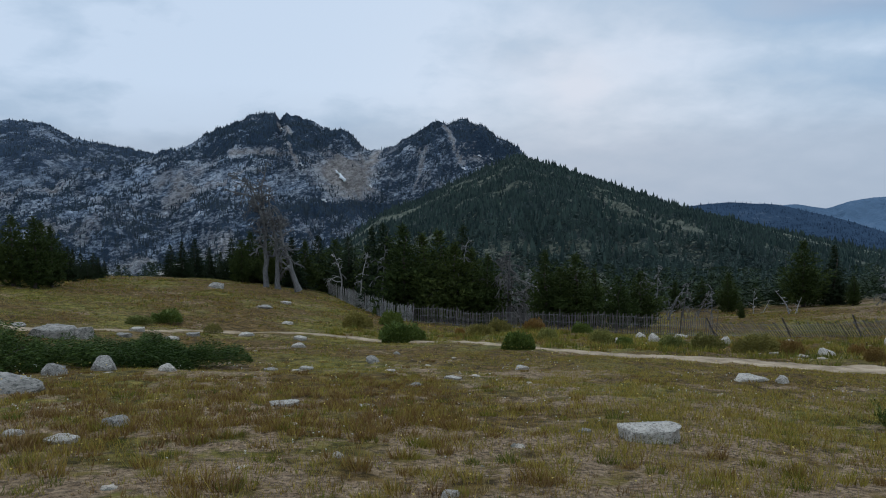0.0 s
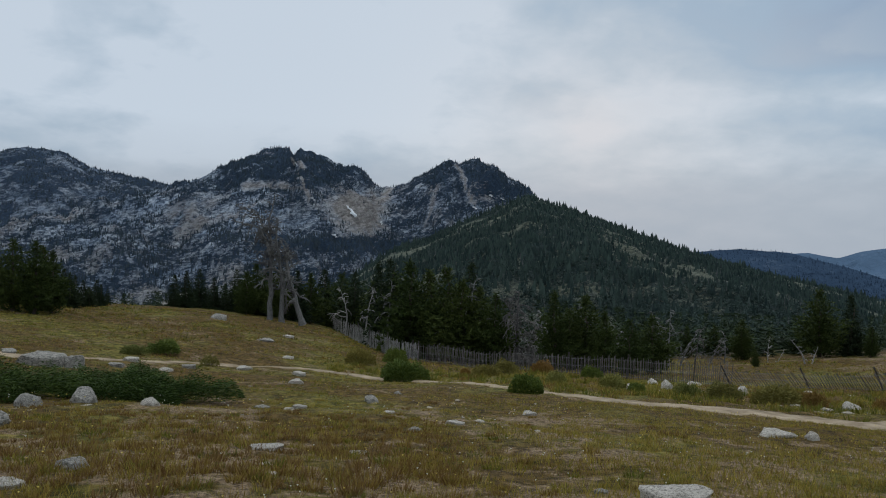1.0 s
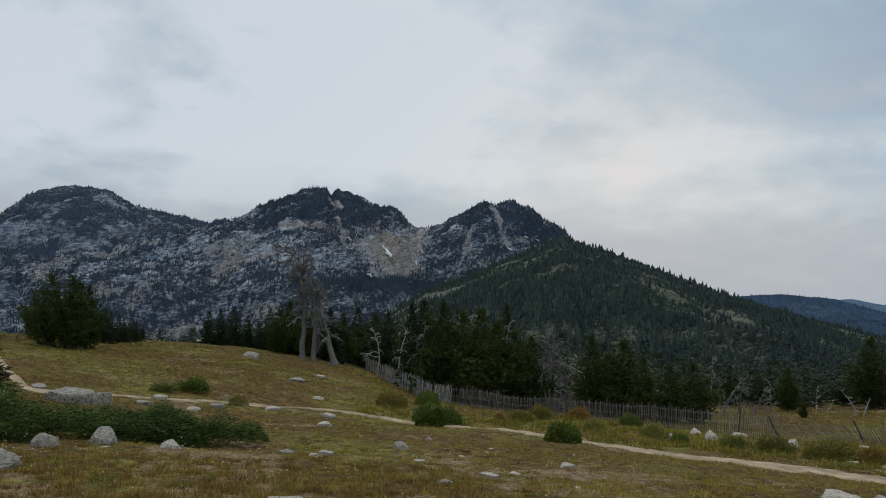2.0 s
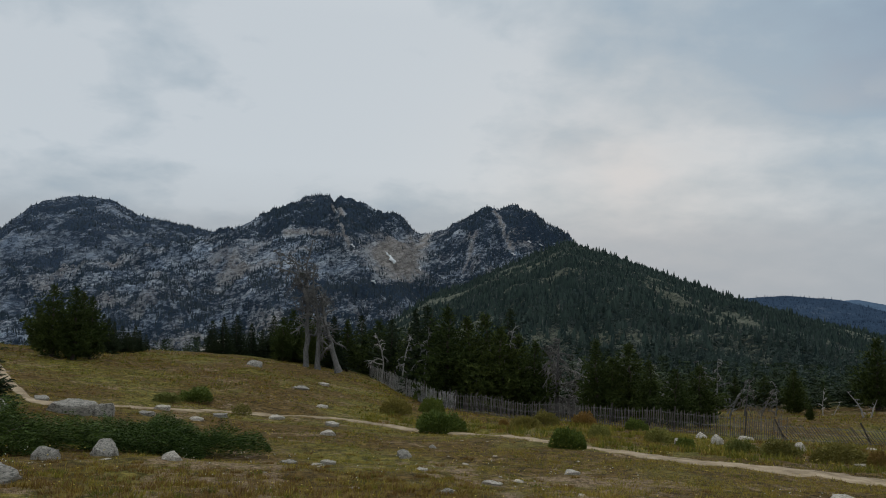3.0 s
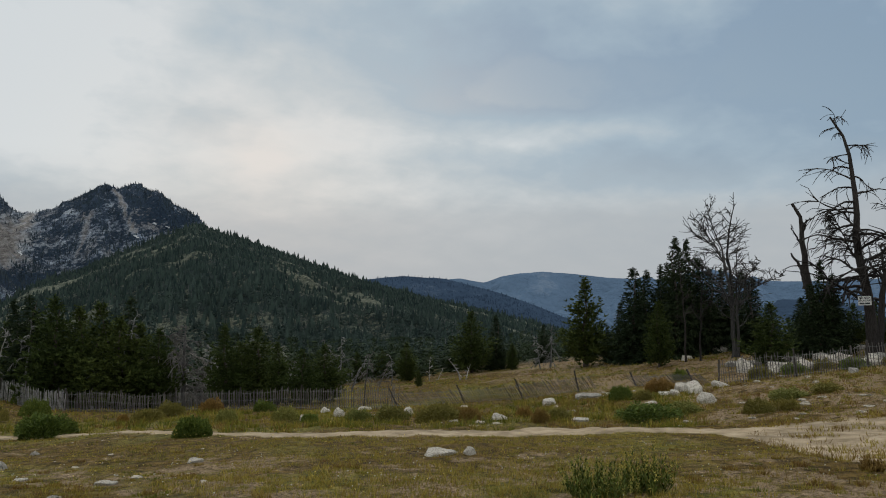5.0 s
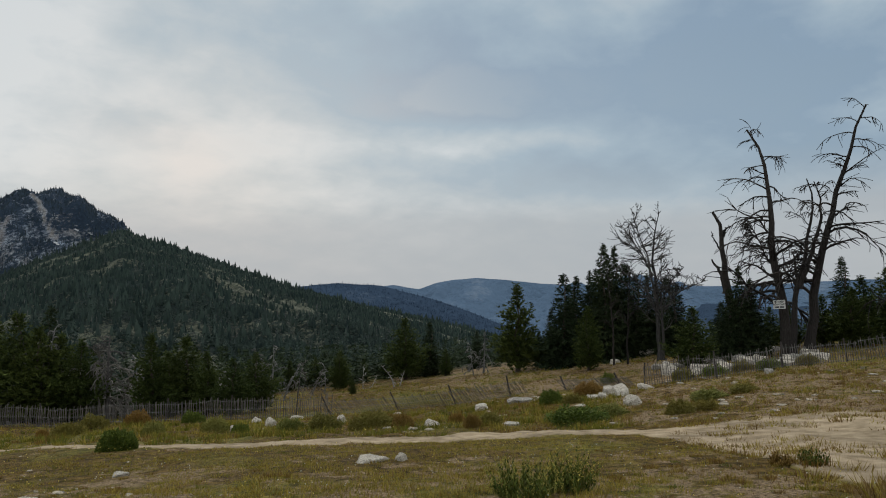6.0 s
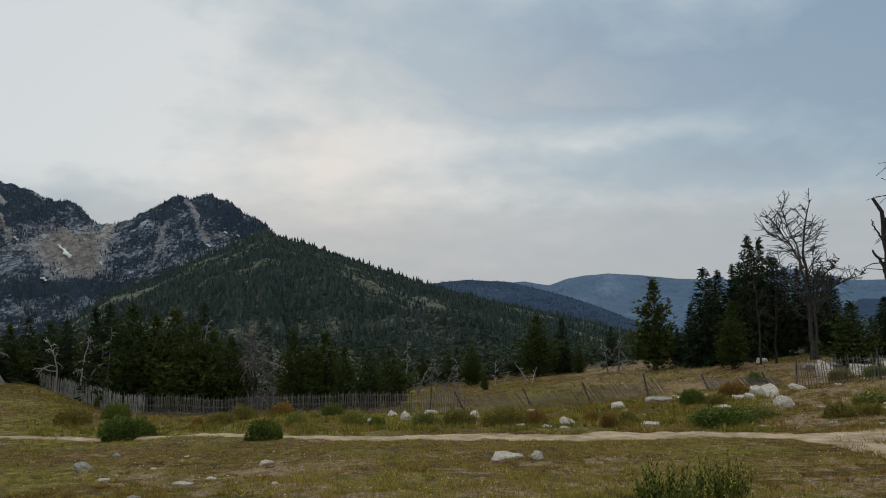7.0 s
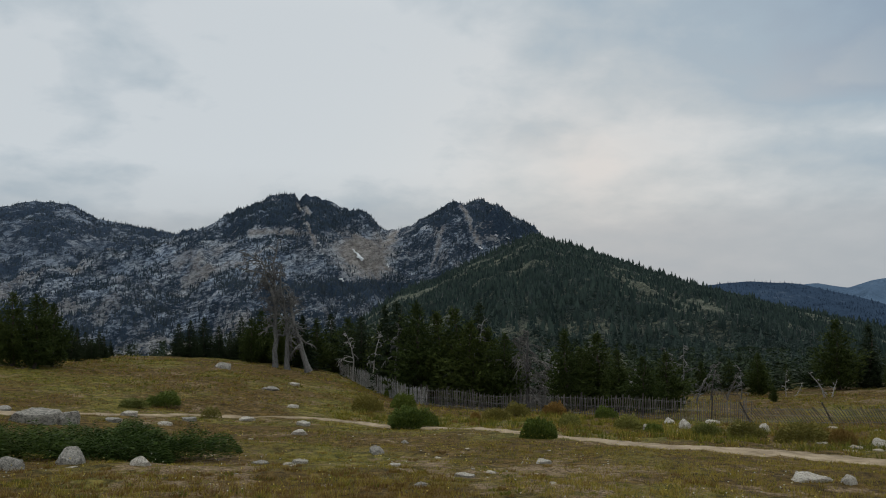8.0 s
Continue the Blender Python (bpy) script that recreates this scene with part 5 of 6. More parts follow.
def weed_mesh(seed, stems, wide, tall):
    """Upright leafy stems that splay from one root."""
    r = np.random.default_rng(seed)
    stalks, leaves, buds = Soup(), Soup(), Soup()
    for _ in range(stems):
        a, q = r.random() * 6.283, 0.5 * wide * math.sqrt(r.random())
        h = tall * r.uniform(0.4, 1.0) * (1 - 0.35 * (2 * q / wide) ** 2)
        foot = np.array((math.cos(a) * q * 0.6, math.sin(a) * q * 0.6, -0.03))
        tip = np.array((math.cos(a) * q * 1.15, math.sin(a) * q * 1.15, h))
        tube(stalks, [foot, foot * 0.5 + tip * 0.5 + (0, 0, 0.04 * tall), tip], [0.005, 0.004, 0.002], 3)
        for k in range(15):
            u = (k + r.random()) / 15
            c = foot + (tip - foot) * (0.12 + 0.86 * u)
            b = k * 2.4 + r.uniform(-0.5, 0.5)
            way = np.array((math.cos(b), math.sin(b), r.uniform(0.9, 2.4)))
            way = way / np.linalg.norm(way) * r.uniform(0.07, 0.14) * (1.2 - 0.75 * u)
            side = np.cross(way, (0, 0, 1.0))
            side = side / (np.linalg.norm(side) + 1e-6) * 0.013 * (1.3 - 0.6 * u)
            leaves.add([c, c + way * 0.5 + side, c + way, c + way * 0.5 - side], [(0, 1, 2), (0, 2, 3)])
        for k in range(16):
            c = tip + np.array((r.normal(0, 0.012), r.normal(0, 0.012), r.uniform(-0.13, 0.03)))
            d = r.normal(0, 1, 3) * 0.008
            buds.add([c, c + (0.007, 0.002, 0.012) + d, c + (-0.006, 0.004, 0.014)], [(0, 1, 2)])
    return stalks.mesh("stem"), leaves.mesh("foliage"), buds.mesh("bloom")


def weed(x, y, wide, tall, stems, seed, label, leaf, head):
    root = thing("weed", on_ground(x, y, 0.02), label, "weed", "weeds on the meadow")
    for name, me, mat in zip(("stem", "foliage", "bloom"), weed_mesh(seed, stems, wide, tall), (OLIVE_LEAF, leaf, head)):
        tagged(part(name, me, mat, root), kind="stuff")


weed(6.72, 8.65, 0.95, 0.62, 75, 71, "leafy dark green weed with upright flowering stems", WEED_GREEN, BLOOM)
weed(7.45, 8.45, 0.75, 0.7, 62, 72, "leafy yellow-green weed with upright flowering stems", WEED_GREEN, BLOOM)
weed(11.7, 8.05, 0.42, 0.26, 36, 73, "dry reddish weed on bare dirt", RUST_LEAF, RUST_LEAF)
weed(12.05, 7.65, 0.46, 0.36, 34, 74, "dark reddish-green weed on bare dirt", WEED_GREEN, RUST_LEAF)

for bearing, d, wide, tall, leaf in ((51.2, 39.6, 1.3, 0.6, OLIVE_LEAF), (53.4, 39.8, 1.5, 0.5, BUSH_LEAF), (55.2, 40.6, 1.2, 0.5, OLIVE_LEAF), (57.0, 40.2, 1.6, 0.55, BUSH_LEAF), (59.4, 41.2, 1.3, 0.5, OLIVE_LEAF), (52.6, 30.5, 1.6, 0.4, WEED_LEAF), (55.0, 31.5, 1.3, 0.35, OLIVE_LEAF)):
    x, y = polar(bearing, d)
    bush(x, y, wide, tall, leaf, "low scrubby shrub on the stony hilltop", seed=3, deep=0.6)

# rocks past the meadow's brow, standing in for pale talus on the far mountain
for bearing, d, wide, tall in ((-14.8, 70, 2.6, 2.2), (-13.9, 71, 2.0, 1.5), (-15.6, 72, 1.9, 1.3)):
    x, y = polar(bearing, d)
    rock(x, y, wide, tall, "grey", 20, "broken granite rocks standing in for pale talus on the far mountain")
# the broken ledge along the hilltop
ledge = random.Random(44)
for k in range(20):
    bearing = 51.2 + 9.5 * (k + ledge.random()) / 20
    size = ledge.uniform(0.8, 2.1)
    x, y = polar(bearing, ledge.uniform(40.5, 45.5))
    rock(x, y, size, ledge.uniform(0.34, 0.62), "pale" if k % 4 else "grey", ledge.uniform(-25, 25), "weathered granite block of a broken hilltop ledge")

# ---- dead trees ----


def bend(r, start, way, length, steps, sag, wander):
    """Points of a stick that starts at start along way, curving by sag (up or down) as it goes."""
    pts, p, w = [start.copy()], start.copy(), way.normalized()
    for _ in range(steps):
        w = (w + Vector((r.uniform(-1, 1), r.uniform(-1, 1), r.uniform(-1, 1))) * wander + Vector((0, 0, sag))).normalized()
        p = p + w * (length / steps)
        pts.append(p.copy())
    return pts


def dead_tree(bearing, d, label, stems, mat, seed=1, reach=1.0, limbs=14, twigs=6, sag=-0.12, low=0.3, rise=0.25, stout=1.0, skirt=1.0, wander=0.24, bias=0.0, taper=0.85):
    """stems: rows of (sideways, height) with the butt's radius last, as seen from the meadow."""
    r = random.Random(seed)
    x, y = polar(bearing, d)
    foot = on_ground(x, y, 0.1)
    root = thing("dead_tree", foot, label, "dead tree", "dead trees round the meadow")
    right = Vector((math.cos(radians(bearing)), -math.sin(radians(bearing)), 0))
    back = right.cross(Vector((0, 0, 1)))
    for *line, rad in stems:
        side, tops = [p[0] for p in line], [p[1] for p in line]
        tall, steps = tops[-1], 12
        drift = r.uniform(-0.08, 0.08) * tall
        pts = []
        for k in range(steps + 1):
            u = k / steps
            h = tops[0] + (tall - tops[0]) * u
            pts.append(right * (float(spline(tops, side, [h])[0]) + r.uniform(-0.008, 0.008) * tall) + back * (drift * u * u + r.uniform(-0.008, 0.008) * tall) + Vector((0, 0, h)))
        radii = [rad * (1.35 if k == 0 else 1.0) * (1 - taper * (k / steps) ** 0.9) for k in range(steps + 1)]
        soup = Soup()
        tube(soup, pts, radii, 8)
        trunk = part("trunk", soup.mesh("trunk", True), mat, root)
        for k in range(limbs):
            u = low + (1 - low) * (k + r.random()) / limbs
            i = min(int(u * steps), steps - 1)
            start = pts[i].lerp(pts[i + 1], u * steps - i)
            turn = r.random() * 6.283 if r.random() > abs(bias) else (0 if bias > 0 else math.pi) + r.uniform(-0.7, 0.7)
            way = right * math.cos(turn) + back * math.sin(turn) * 0.6 + Vector((0, 0, r.uniform(-0.2, 0.4) + rise))
            length = reach * tall * (0.26 * skirt * (1 - u) + 0.10) * r.uniform(0.5, 1.4)
            thick = stout * max(0.028, radii[i] * 0.36)
            limb = bend(r, start, way, length, 7, sag, wander)
            soup = Soup()
            tube(soup, limb, [thick * (1 - 0.75 * q / 7) for q in range(8)], 4)
            for _ in range(twigs):
                q = r.randint(1, 6)
                t_way = (limb[q + 1] - limb[q]).normalized() + Vector((r.uniform(-1, 1), r.uniform(-1, 1), r.uniform(-0.9, 0.5))) * 0.9
                twig = bend(r, limb[q], t_way, length * r.uniform(0.2, 0.5), 3, sag * 1.2, 0.3)
                tube(soup, twig, [max(0.016, thick * c) for c in (0.45, 0.36, 0.27, 0.16)], 3)
            part("branch", soup.mesh("branch", True), mat, trunk)
    return root


dead_tree(-8.2, 55, "cluster of silver-grey dead pines with gnarled crowns", (((-0.35, -0.2), (-0.3, 2.6), (-0.35, 5.0), (-0.45, 7.4), (-0.1, 8.9), 0.22), ((0.5, -0.2), (0.5, 2.6), (0.3, 4.6), (0.0, 6.6), (0.15, 7.4), 0.21), ((1.95, -0.2), (1.35, 1.9), (0.9, 3.6), (0.7, 5.0), (0.3, 5.9), 0.24), ((-0.35, 4.9), (-0.9, 6.2), (-1.9, 7.0), (-3.0, 7.2), 0.15), ((-0.35, 5.8), (-1.0, 7.0), (-1.6, 7.8), (-2.8, 8.3), 0.11), ((0.3, 4.4), (-0.6, 5.0), (-1.6, 5.3), (-2.6, 5.1), 0.10), ((0.7, 4.4), (1.4, 5.4), (2.0, 5.6), (3.0, 5.1), 0.10)), TRUNK_WOOD, 3, 0.8, 22, 8, -0.06, 0.26, 0.2, 1.6, 1.0, 0.75)
dead_tree(-3.0, 58, "thin grey dead tree among the pines", (((0, -0.2), (0.1, 2), (-0.5, 3.9), 0.09),), BLEACHED_WOOD, 24, 1.3, 9, 6, -0.16, 0.4, 0.3, 1.5, 1.0, 0.45)
dead_tree(-1.4, 57, "thin grey dead tree with a hooked top", (((0, -0.2), (0.1, 2.5), (0.6, 4.5), 0.09),), BLEACHED_WOOD, 25, 1.3, 10, 6, -0.16, 0.4, 0.3, 1.5, 1.0, 0.45)
dead_tree(0.2, 53, "thin grey dead tree among the pines", (((0, -0.2), (0.1, 2.5), (0.3, 5.2), 0.10),), SILVER_WOOD, 4, 1.0, 16, 6, -0.14, 0.3, 0.3, 1.5, 1.0, 0.45)
dead_tree(6.6, 49, "grey-brown dead pine with drooping branches", (((0, -0.2), (-0.1, 2.5), (0.2, 5.3), 0.15), ((-0.3, -0.2), (-0.8, 3), (-1.4, 4.6), 0.08)), SILVER_WOOD, 5, 1.1, 20, 9, -0.2, 0.3, 0.5, 1.5, 1.0, 0.45)
dead_tree(10.1, 47.5, "grey dead pine with drooping twiggy branches", (((0, -0.2), (0, 2.5), (0.1, 4.9), 0.18), ((0.3, -0.2), (0.8, 1.4), (1.4, 2.8), 0.08), ((0, 2.4), (-0.4, 3.4), (-0.5, 4.4), 0.07)), BROWN_TWIG, 6, 1.3, 24, 11, -0.24, 0.12, 0.5, 1.3, 1.0, 0.5)
dead_tree(20.8, 53, "grey dead trees standing behind the fence", (((-0.4, -0.2), (-0.5, 2), (-0.7, 3.8), 0.08), ((0.4, -0.2), (0.4, 2), (0.5, 4.1), 0.08), ((1.0, -0.2), (1.6, 1.4), (2.3, 2.6), 0.08)), SILVER_WOOD, 7, 1.1, 12, 8, -0.22, 0.3, 0.4, 1.5, 1.0, 0.5)
dead_tree(18.6, 54, "grey bent dead tree", (((0, -0.2), (-0.3, 1.6), (-1.5, 2.7), 0.08),), SILVER_WOOD, 8, 1.4, 12, 7, -0.22, 0.3, 0.4, 1.5, 1.0, 0.5)
dead_tree(23.0, 56, "twiggy grey dead tree", (((0, -0.2), (0.2, 1.2), (0.4, 2.6), 0.07), ((0.9, -0.2), (1.4, 1), (1.9, 2.0), 0.06)), BROWN_TWIG, 9, 1.5, 14, 8, -0.22, 0.3, 0.4, 1.0, 1.0, 0.5)
dead_tree(30.3, 56, "low bleached stump with bent limbs", (((0, -0.2), (-0.3, 0.8), (-1.0, 1.7), 0.08), ((0.3, -0.2), (0.5, 0.7), (0.7, 1.3), 0.07)), BLEACHED_WOOD, 10, 0.9, 5, 3, -0.1, 0.3, 0.3, 1.2, 1.0, 0.4)
dead_tree(27.9, 58, "thin grey dead sapling", (((0, -0.2), (0, 1), (0.1, 2.0), 0.04), ((0.5, -0.2), (0.8, 0.6), (1.1, 1.2), 0.04)), BLEACHED_WOOD, 11, 0.8, 5, 3, -0.1, 0.3, 0.3, 1.2, 1.0, 0.4)
dead_tree(37.0, 58, "grey dead tree in the wood's edge", (((0, -0.2), (0.1, 1.6), (0.2, 3.3), 0.09), ((-0.7, -0.2), (-0.9, 1.2), (-1.0, 2.4), 0.06)), SILVER_WOOD, 12, 1.2, 16, 8, -0.24, 0.2, 0.4, 1.0, 1.0, 0.5)
dead_tree(50.56, 51, "tall bare grey dead tree with upswept branches", (((-0.6, -0.2), (-0.66, 4.8), (-0.87, 7.0), (-0.68, 8.5), (-0.4, 9.7), 0.17), ((-0.76, 4.0), (-1.26, 7.0), (-1.81, 8.7), (-1.9, 9.6), 0.09), ((-0.85, 5.5), (-1.8, 7.4), (-2.5, 8.4), (-3.0, 8.8), 0.08), ((-0.5, 3.3), (0.26, 5.1), (1.05, 6.0), 0.08), ((-0.35, -0.2), (-0.35, 4.8), (-0.39, 6.6), 0.12), ((-0.15, 3.3), (1.3, 4.7), (2.5, 5.15), 0.07), ((-0.7, 3.2), (-2.0, 5.2), (-3.3, 6.0), 0.08)), GREY_SNAG, 13, 0.95, 20, 8, 0.0, 0.3, 0.6, 1.2, 0.9, 0.36)
dead_tree(46.6, 51, "thin bare dead tree among the firs", (((0, -0.2), (0, 3), (-0.3, 6.6), 0.08), ((0.9, -0.2), (1, 3), (1.2, 6.2), 0.08)), DARK_WOOD, 14, 0.7, 16, 5, 0.02, 0.4, 0.3)
dead_tree(55.8, 48, "broken dead trunk with stubs of limbs", (((-0.6, -0.2), (-0.84, 3.5), (-1.09, 5.2), (-1.21, 7.0), (-1.3, 8.1), (-1.6, 8.7), 0.36), ((-1.0, 3.9), (-1.45, 5.3), (-1.8, 5.9), 0.2), ((-1.16, 7.3), (-0.95, 7.7), (-0.6, 7.9), 0.13), ((-1.25, 6.4), (-1.7, 7.2), (-1.75, 7.6), 0.07)), DARK_WOOD, 15, 0.16, 5, 2, 0.05, 0.5, 0.3, 1.0, 1.0, 0.4, 0.0, 0.78)
dead_tree(59.0, 46, "tall bare dead pine with long arching branches", (((-0.5, -0.2), (-0.8, 3.8), (-1.12, 6.3), (-1.28, 9.5), (-1.42, 11.1), (-1.76, 12.2), (-2.2, 12.9), 0.32), ((-0.9, 4.4), (-1.7, 6.2), (-2.3, 7.6), 0.07)), DARK_WOOD, 16, 1.05, 30, 9, -0.15, 0.18, 0.5, 1.15, 0.75, 0.33, -0.4)
dead_tree(59.7, 45, "twisted dead pine forking into two bare stems", (((-0.8, -0.2), (-0.5, 3.7), (-0.2, 5.0), (0.18, 6.8), (0.4, 8.3), (0.2, 9.7), 0.2), ((-0.48, 3.7), (0.12, 5.2), (0.67, 7.0), (0.78, 8.5), (0.44, 9.4), 0.16), ((-0.48, 3.7), (-0.56, 5.0), (-0.7, 5.85), 0.12)), DARK_WOOD, 18, 0.85, 13, 8, -0.18, 0.35, 0.5, 1.2, 0.8, 0.32)
dead_tree(60.6, 46, "tall bare dead pine leaning outward with arching branches", (((-0.8, -0.2), (-0.3, 3.6), (0.24, 6.1), (1.02, 9.1), (1.55, 10.9), (1.95, 12.3), (2.4, 13.4), 0.30),), DARK_WOOD, 19, 1.0, 26, 9, -0.15, 0.24, 0.5, 1.15, 0.75, 0.33, 0.2)
dead_tree(66.5, 48, "tall bare dead pine on the hilltop", (((0, -0.2), (0.2, 4), (0.0, 8), (-0.6, 11), 0.24),), DARK_WOOD, 17, 0.9, 22, 7, -0.18, 0.25, 0.5)
dead_tree(4.2, 49, "grey dead tree leaning out of the pines", (((0, -0.2), (0.2, 2.2), (0.9, 4.0), 0.10),), SILVER_WOOD, 31, 1.2, 12, 7, -0.16, 0.4, 0.3, 1.5, 1.0, 0.45)
dead_tree(8.4, 50, "tangle of bleached dead branches", (((0, -0.2), (-0.3, 1.4), (-1.0, 2.6), 0.09), ((0.6, -0.2), (0.9, 1.2), (1.6, 2.2), 0.08)), SILVER_WOOD, 32, 1.5, 12, 8, -0.2, 0.3, 0.4, 1.5, 1.0, 0.5)
dead_tree(12.2, 50, "grey dead pine with bare curling limbs", (((0, -0.2), (0.1, 1.6), (0.0, 3.1), 0.10),), BLEACHED_WOOD, 33, 1.5, 14, 8, -0.22, 0.3, 0.4, 1.5, 1.0, 0.5)
dead_tree(14.9, 52, "ragged grey pine, half dead", (((0, -0.2), (0.1, 1.8), (0.0, 4.2), 0.12),), SILVER_WOOD, 36, 1.3, 22, 10, -0.2, 0.2, 0.4, 1.5, 1.0, 0.5)
dead_tree(17.2, 50, "bare grey dead sapling", (((0, -0.2), (0.1, 1.4), (0.3, 2.6), 0.07),), BLEACHED_WOOD, 34, 1.3, 10, 6, -0.2, 0.3, 0.3, 1.5, 1.0, 0.5)
dead_tree(25.0, 57, "bare grey dead sapling", (((0, -0.2), (0.1, 1.2), (0.0, 2.3), 0.06),), SILVER_WOOD, 35, 1.3, 10, 6, -0.2, 0.3, 0.3, 1.5, 1.0, 0.5)

dead_tree(11.2, 49, "tangle of bleached dead branches", (((0, -0.2), (0.2, 1.6), (0.6, 3.6), 0.09), ((-0.4, -0.2), (-0.8, 1.4), (-0.9, 3.0), 0.08)), BLEACHED_WOOD, 41, 1.4, 12, 8, -0.22, 0.3, 0.4, 1.5, 1.0, 0.5)
dead_tree(5.4, 52, "bleached dead tree above the pines", (((0, -0.2), (0.2, 3.0), (0.5, 5.2), 0.10),), BLEACHED_WOOD, 42, 1.1, 14, 7, -0.2, 0.45, 0.4, 1.5, 1.0, 0.5)
dead_tree(13.4, 51, "bleached dead tree with curling limbs", (((0, -0.2), (-0.2, 1.8), (-0.5, 3.5), 0.09),), BLEACHED_WOOD, 43, 1.3, 13, 8, -0.22, 0.3, 0.4, 1.5, 1.0, 0.5)


def flat_words(text, size, place, turn, mat, parent, bold=0.0):
    curve = bpy.data.curves.new("words", "FONT")
    curve.body, curve.size, curve.align_x, curve.align_y = text, size, "CENTER", "CENTER"
    curve.extrude, curve.offset = 0.002, bold
    draft = new("words", curve)
    bpy.context.view_layer.update()
    me = bpy.data.meshes.new_from_object(draft.evaluated_get(bpy.context.evaluated_depsgraph_get()))
    bpy.data.objects.remove(draft)
    ob = part("words", me, mat, parent)
    ob.matrix_basis = Matrix.Translation(place) @ pose(0, 0, 0, 90, 0, 0)
    return ob


def board_mesh(name, w, d, h, edge):
    bm = bmesh.new()
    bmesh.ops.create_cube(bm, size=1.0)
    bmesh.ops.scale(bm, vec=(w, d, h), verts=bm.verts)
    bmesh.ops.bevel(bm, geom=bm.edges, offset=edge, segments=1, affect="EDGES")
    me = bpy.data.meshes.new(name)
    bm.to_mesh(me)
    bm.free()
    return me


def boundary_sign(bearing, d, z):
    x, y = polar(bearing, d)
    root = thing("sign", (x, y, z), "white ski area boundary sign nailed to a dead tree", "sign")
    root.rotation_euler = (0, radians(-2), radians(-bearing))
    root.scale = (0.72, 1, 0.85)
    board = part("board", board_mesh("board", 0.84, 0.02, 0.56, 0.004), SIGN_WHITE, root)
    flat_words("SKI AREA", 0.17, (0, -0.014, 0.17), 0, SIGN_INK, board, 0.004)
    flat_words("BOUNDARY", 0.155, (0, -0.014, 0.0), 0, SIGN_INK, board, 0.003)
    for side in (-0.18, 0.17):
        ob = part("line_of_print", board_mesh("line_of_print", 0.30, 0.004, 0.10, 0.001), SIGN_INK, board)
        ob.location = (side, -0.013, -0.17)
    for sx in (-0.38, 0.38):
        ob = part("nail", board_mesh("nail", 0.02, 0.012, 0.02, 0.003), WIRE, board)
        ob.location = (sx, -0.014, 0.24)


SIGN_WHITE = plain_material("white_sign_paint", (0.72, 0.71, 0.68), 0.5)
SIGN_INK = plain_material("dark_sign_print", (0.05, 0.05, 0.055), 0.6)
boundary_sign(57.9, 45.0, 0.40)

# ---- grass ----


def blades(name, x, y, tall, wide, spread, hues, label, count, seed):
    """Tufts at x, y, each of count blades, as one piece of stuff."""
    r = np.random.default_rng(seed)
    k = len(x)
    z = height(x, y)
    a = r.random((k, count)) * 6.283
    off = spread[:, None] * np.sqrt(r.random((k, count)))
    bx, by = x[:, None] + off * np.cos(a), y[:, None] + off * np.sin(a)
    h = tall[:, None] * (0.45 + 0.75 * r.random((k, count)))
    lean = h * (0.15 + 0.6 * r.random((k, count)))
    t = a + r.normal(0, 0.7, (k, count))
    tx, ty = bx + lean * np.cos(t), by + lean * np.sin(t)
    w = wide[:, None] * (0.6 + 0.8 * r.random((k, count)))
    s = r.random((k, count)) * 6.283
    sx, sy = w * np.cos(s), w * np.sin(s)
    bz = np.broadcast_to(z[:, None] - 0.02, bx.shape)
    verts = np.stack([np.stack([bx - sx, by - sy, bz], -1), np.stack([bx + sx, by + sy, bz], -1), np.stack([tx, ty, bz + h], -1)], 2).reshape(-1, 3)
    me = mesh_from(name, verts, np.arange(k * count * 3).reshape(-1, 3))
    tone = np.interp(r.random(k), np.linspace(0, 1, len(hues)), hues)[:, None] + r.normal(0, 0.06, (k, count))
    me.attributes.new("tone", "FLOAT", "POINT").data.foreach_set("value", np.repeat(np.clip(tone, 0, 1).ravel(), 3).astype(np.float32))
    return tagged(part(name, me, GRASS), label, "grass", kind="stuff")


def lush(x, y):
    """How full the grass stands: tall and golden east of the middle, thin and tufted on the sandy west."""
    b, d = np.degrees(np.arctan2(x, y)), np.hypot(x, y)
    full = 1 / (1 + np.exp(-(b - 13) / 2.5)) * 1 / (1 + np.exp(-(47 - b) / 3))
    far = 1 / (1 + np.exp(-(d - 17) / 2.0))
    return np.maximum(full * (0.32 + 0.68 / (1 + np.exp(-(d - 8.3) / 0.8))), far * 0.6)


GRASS = grass_material()
FLOWER = leaf_material("yellow_flowers", (0.42, 0.33, 0.06), (0.62, 0.52, 0.16))
PALE_FLOWER = leaf_material("pale_flowers", (0.55, 0.52, 0.45), (0.75, 0.72, 0.65))


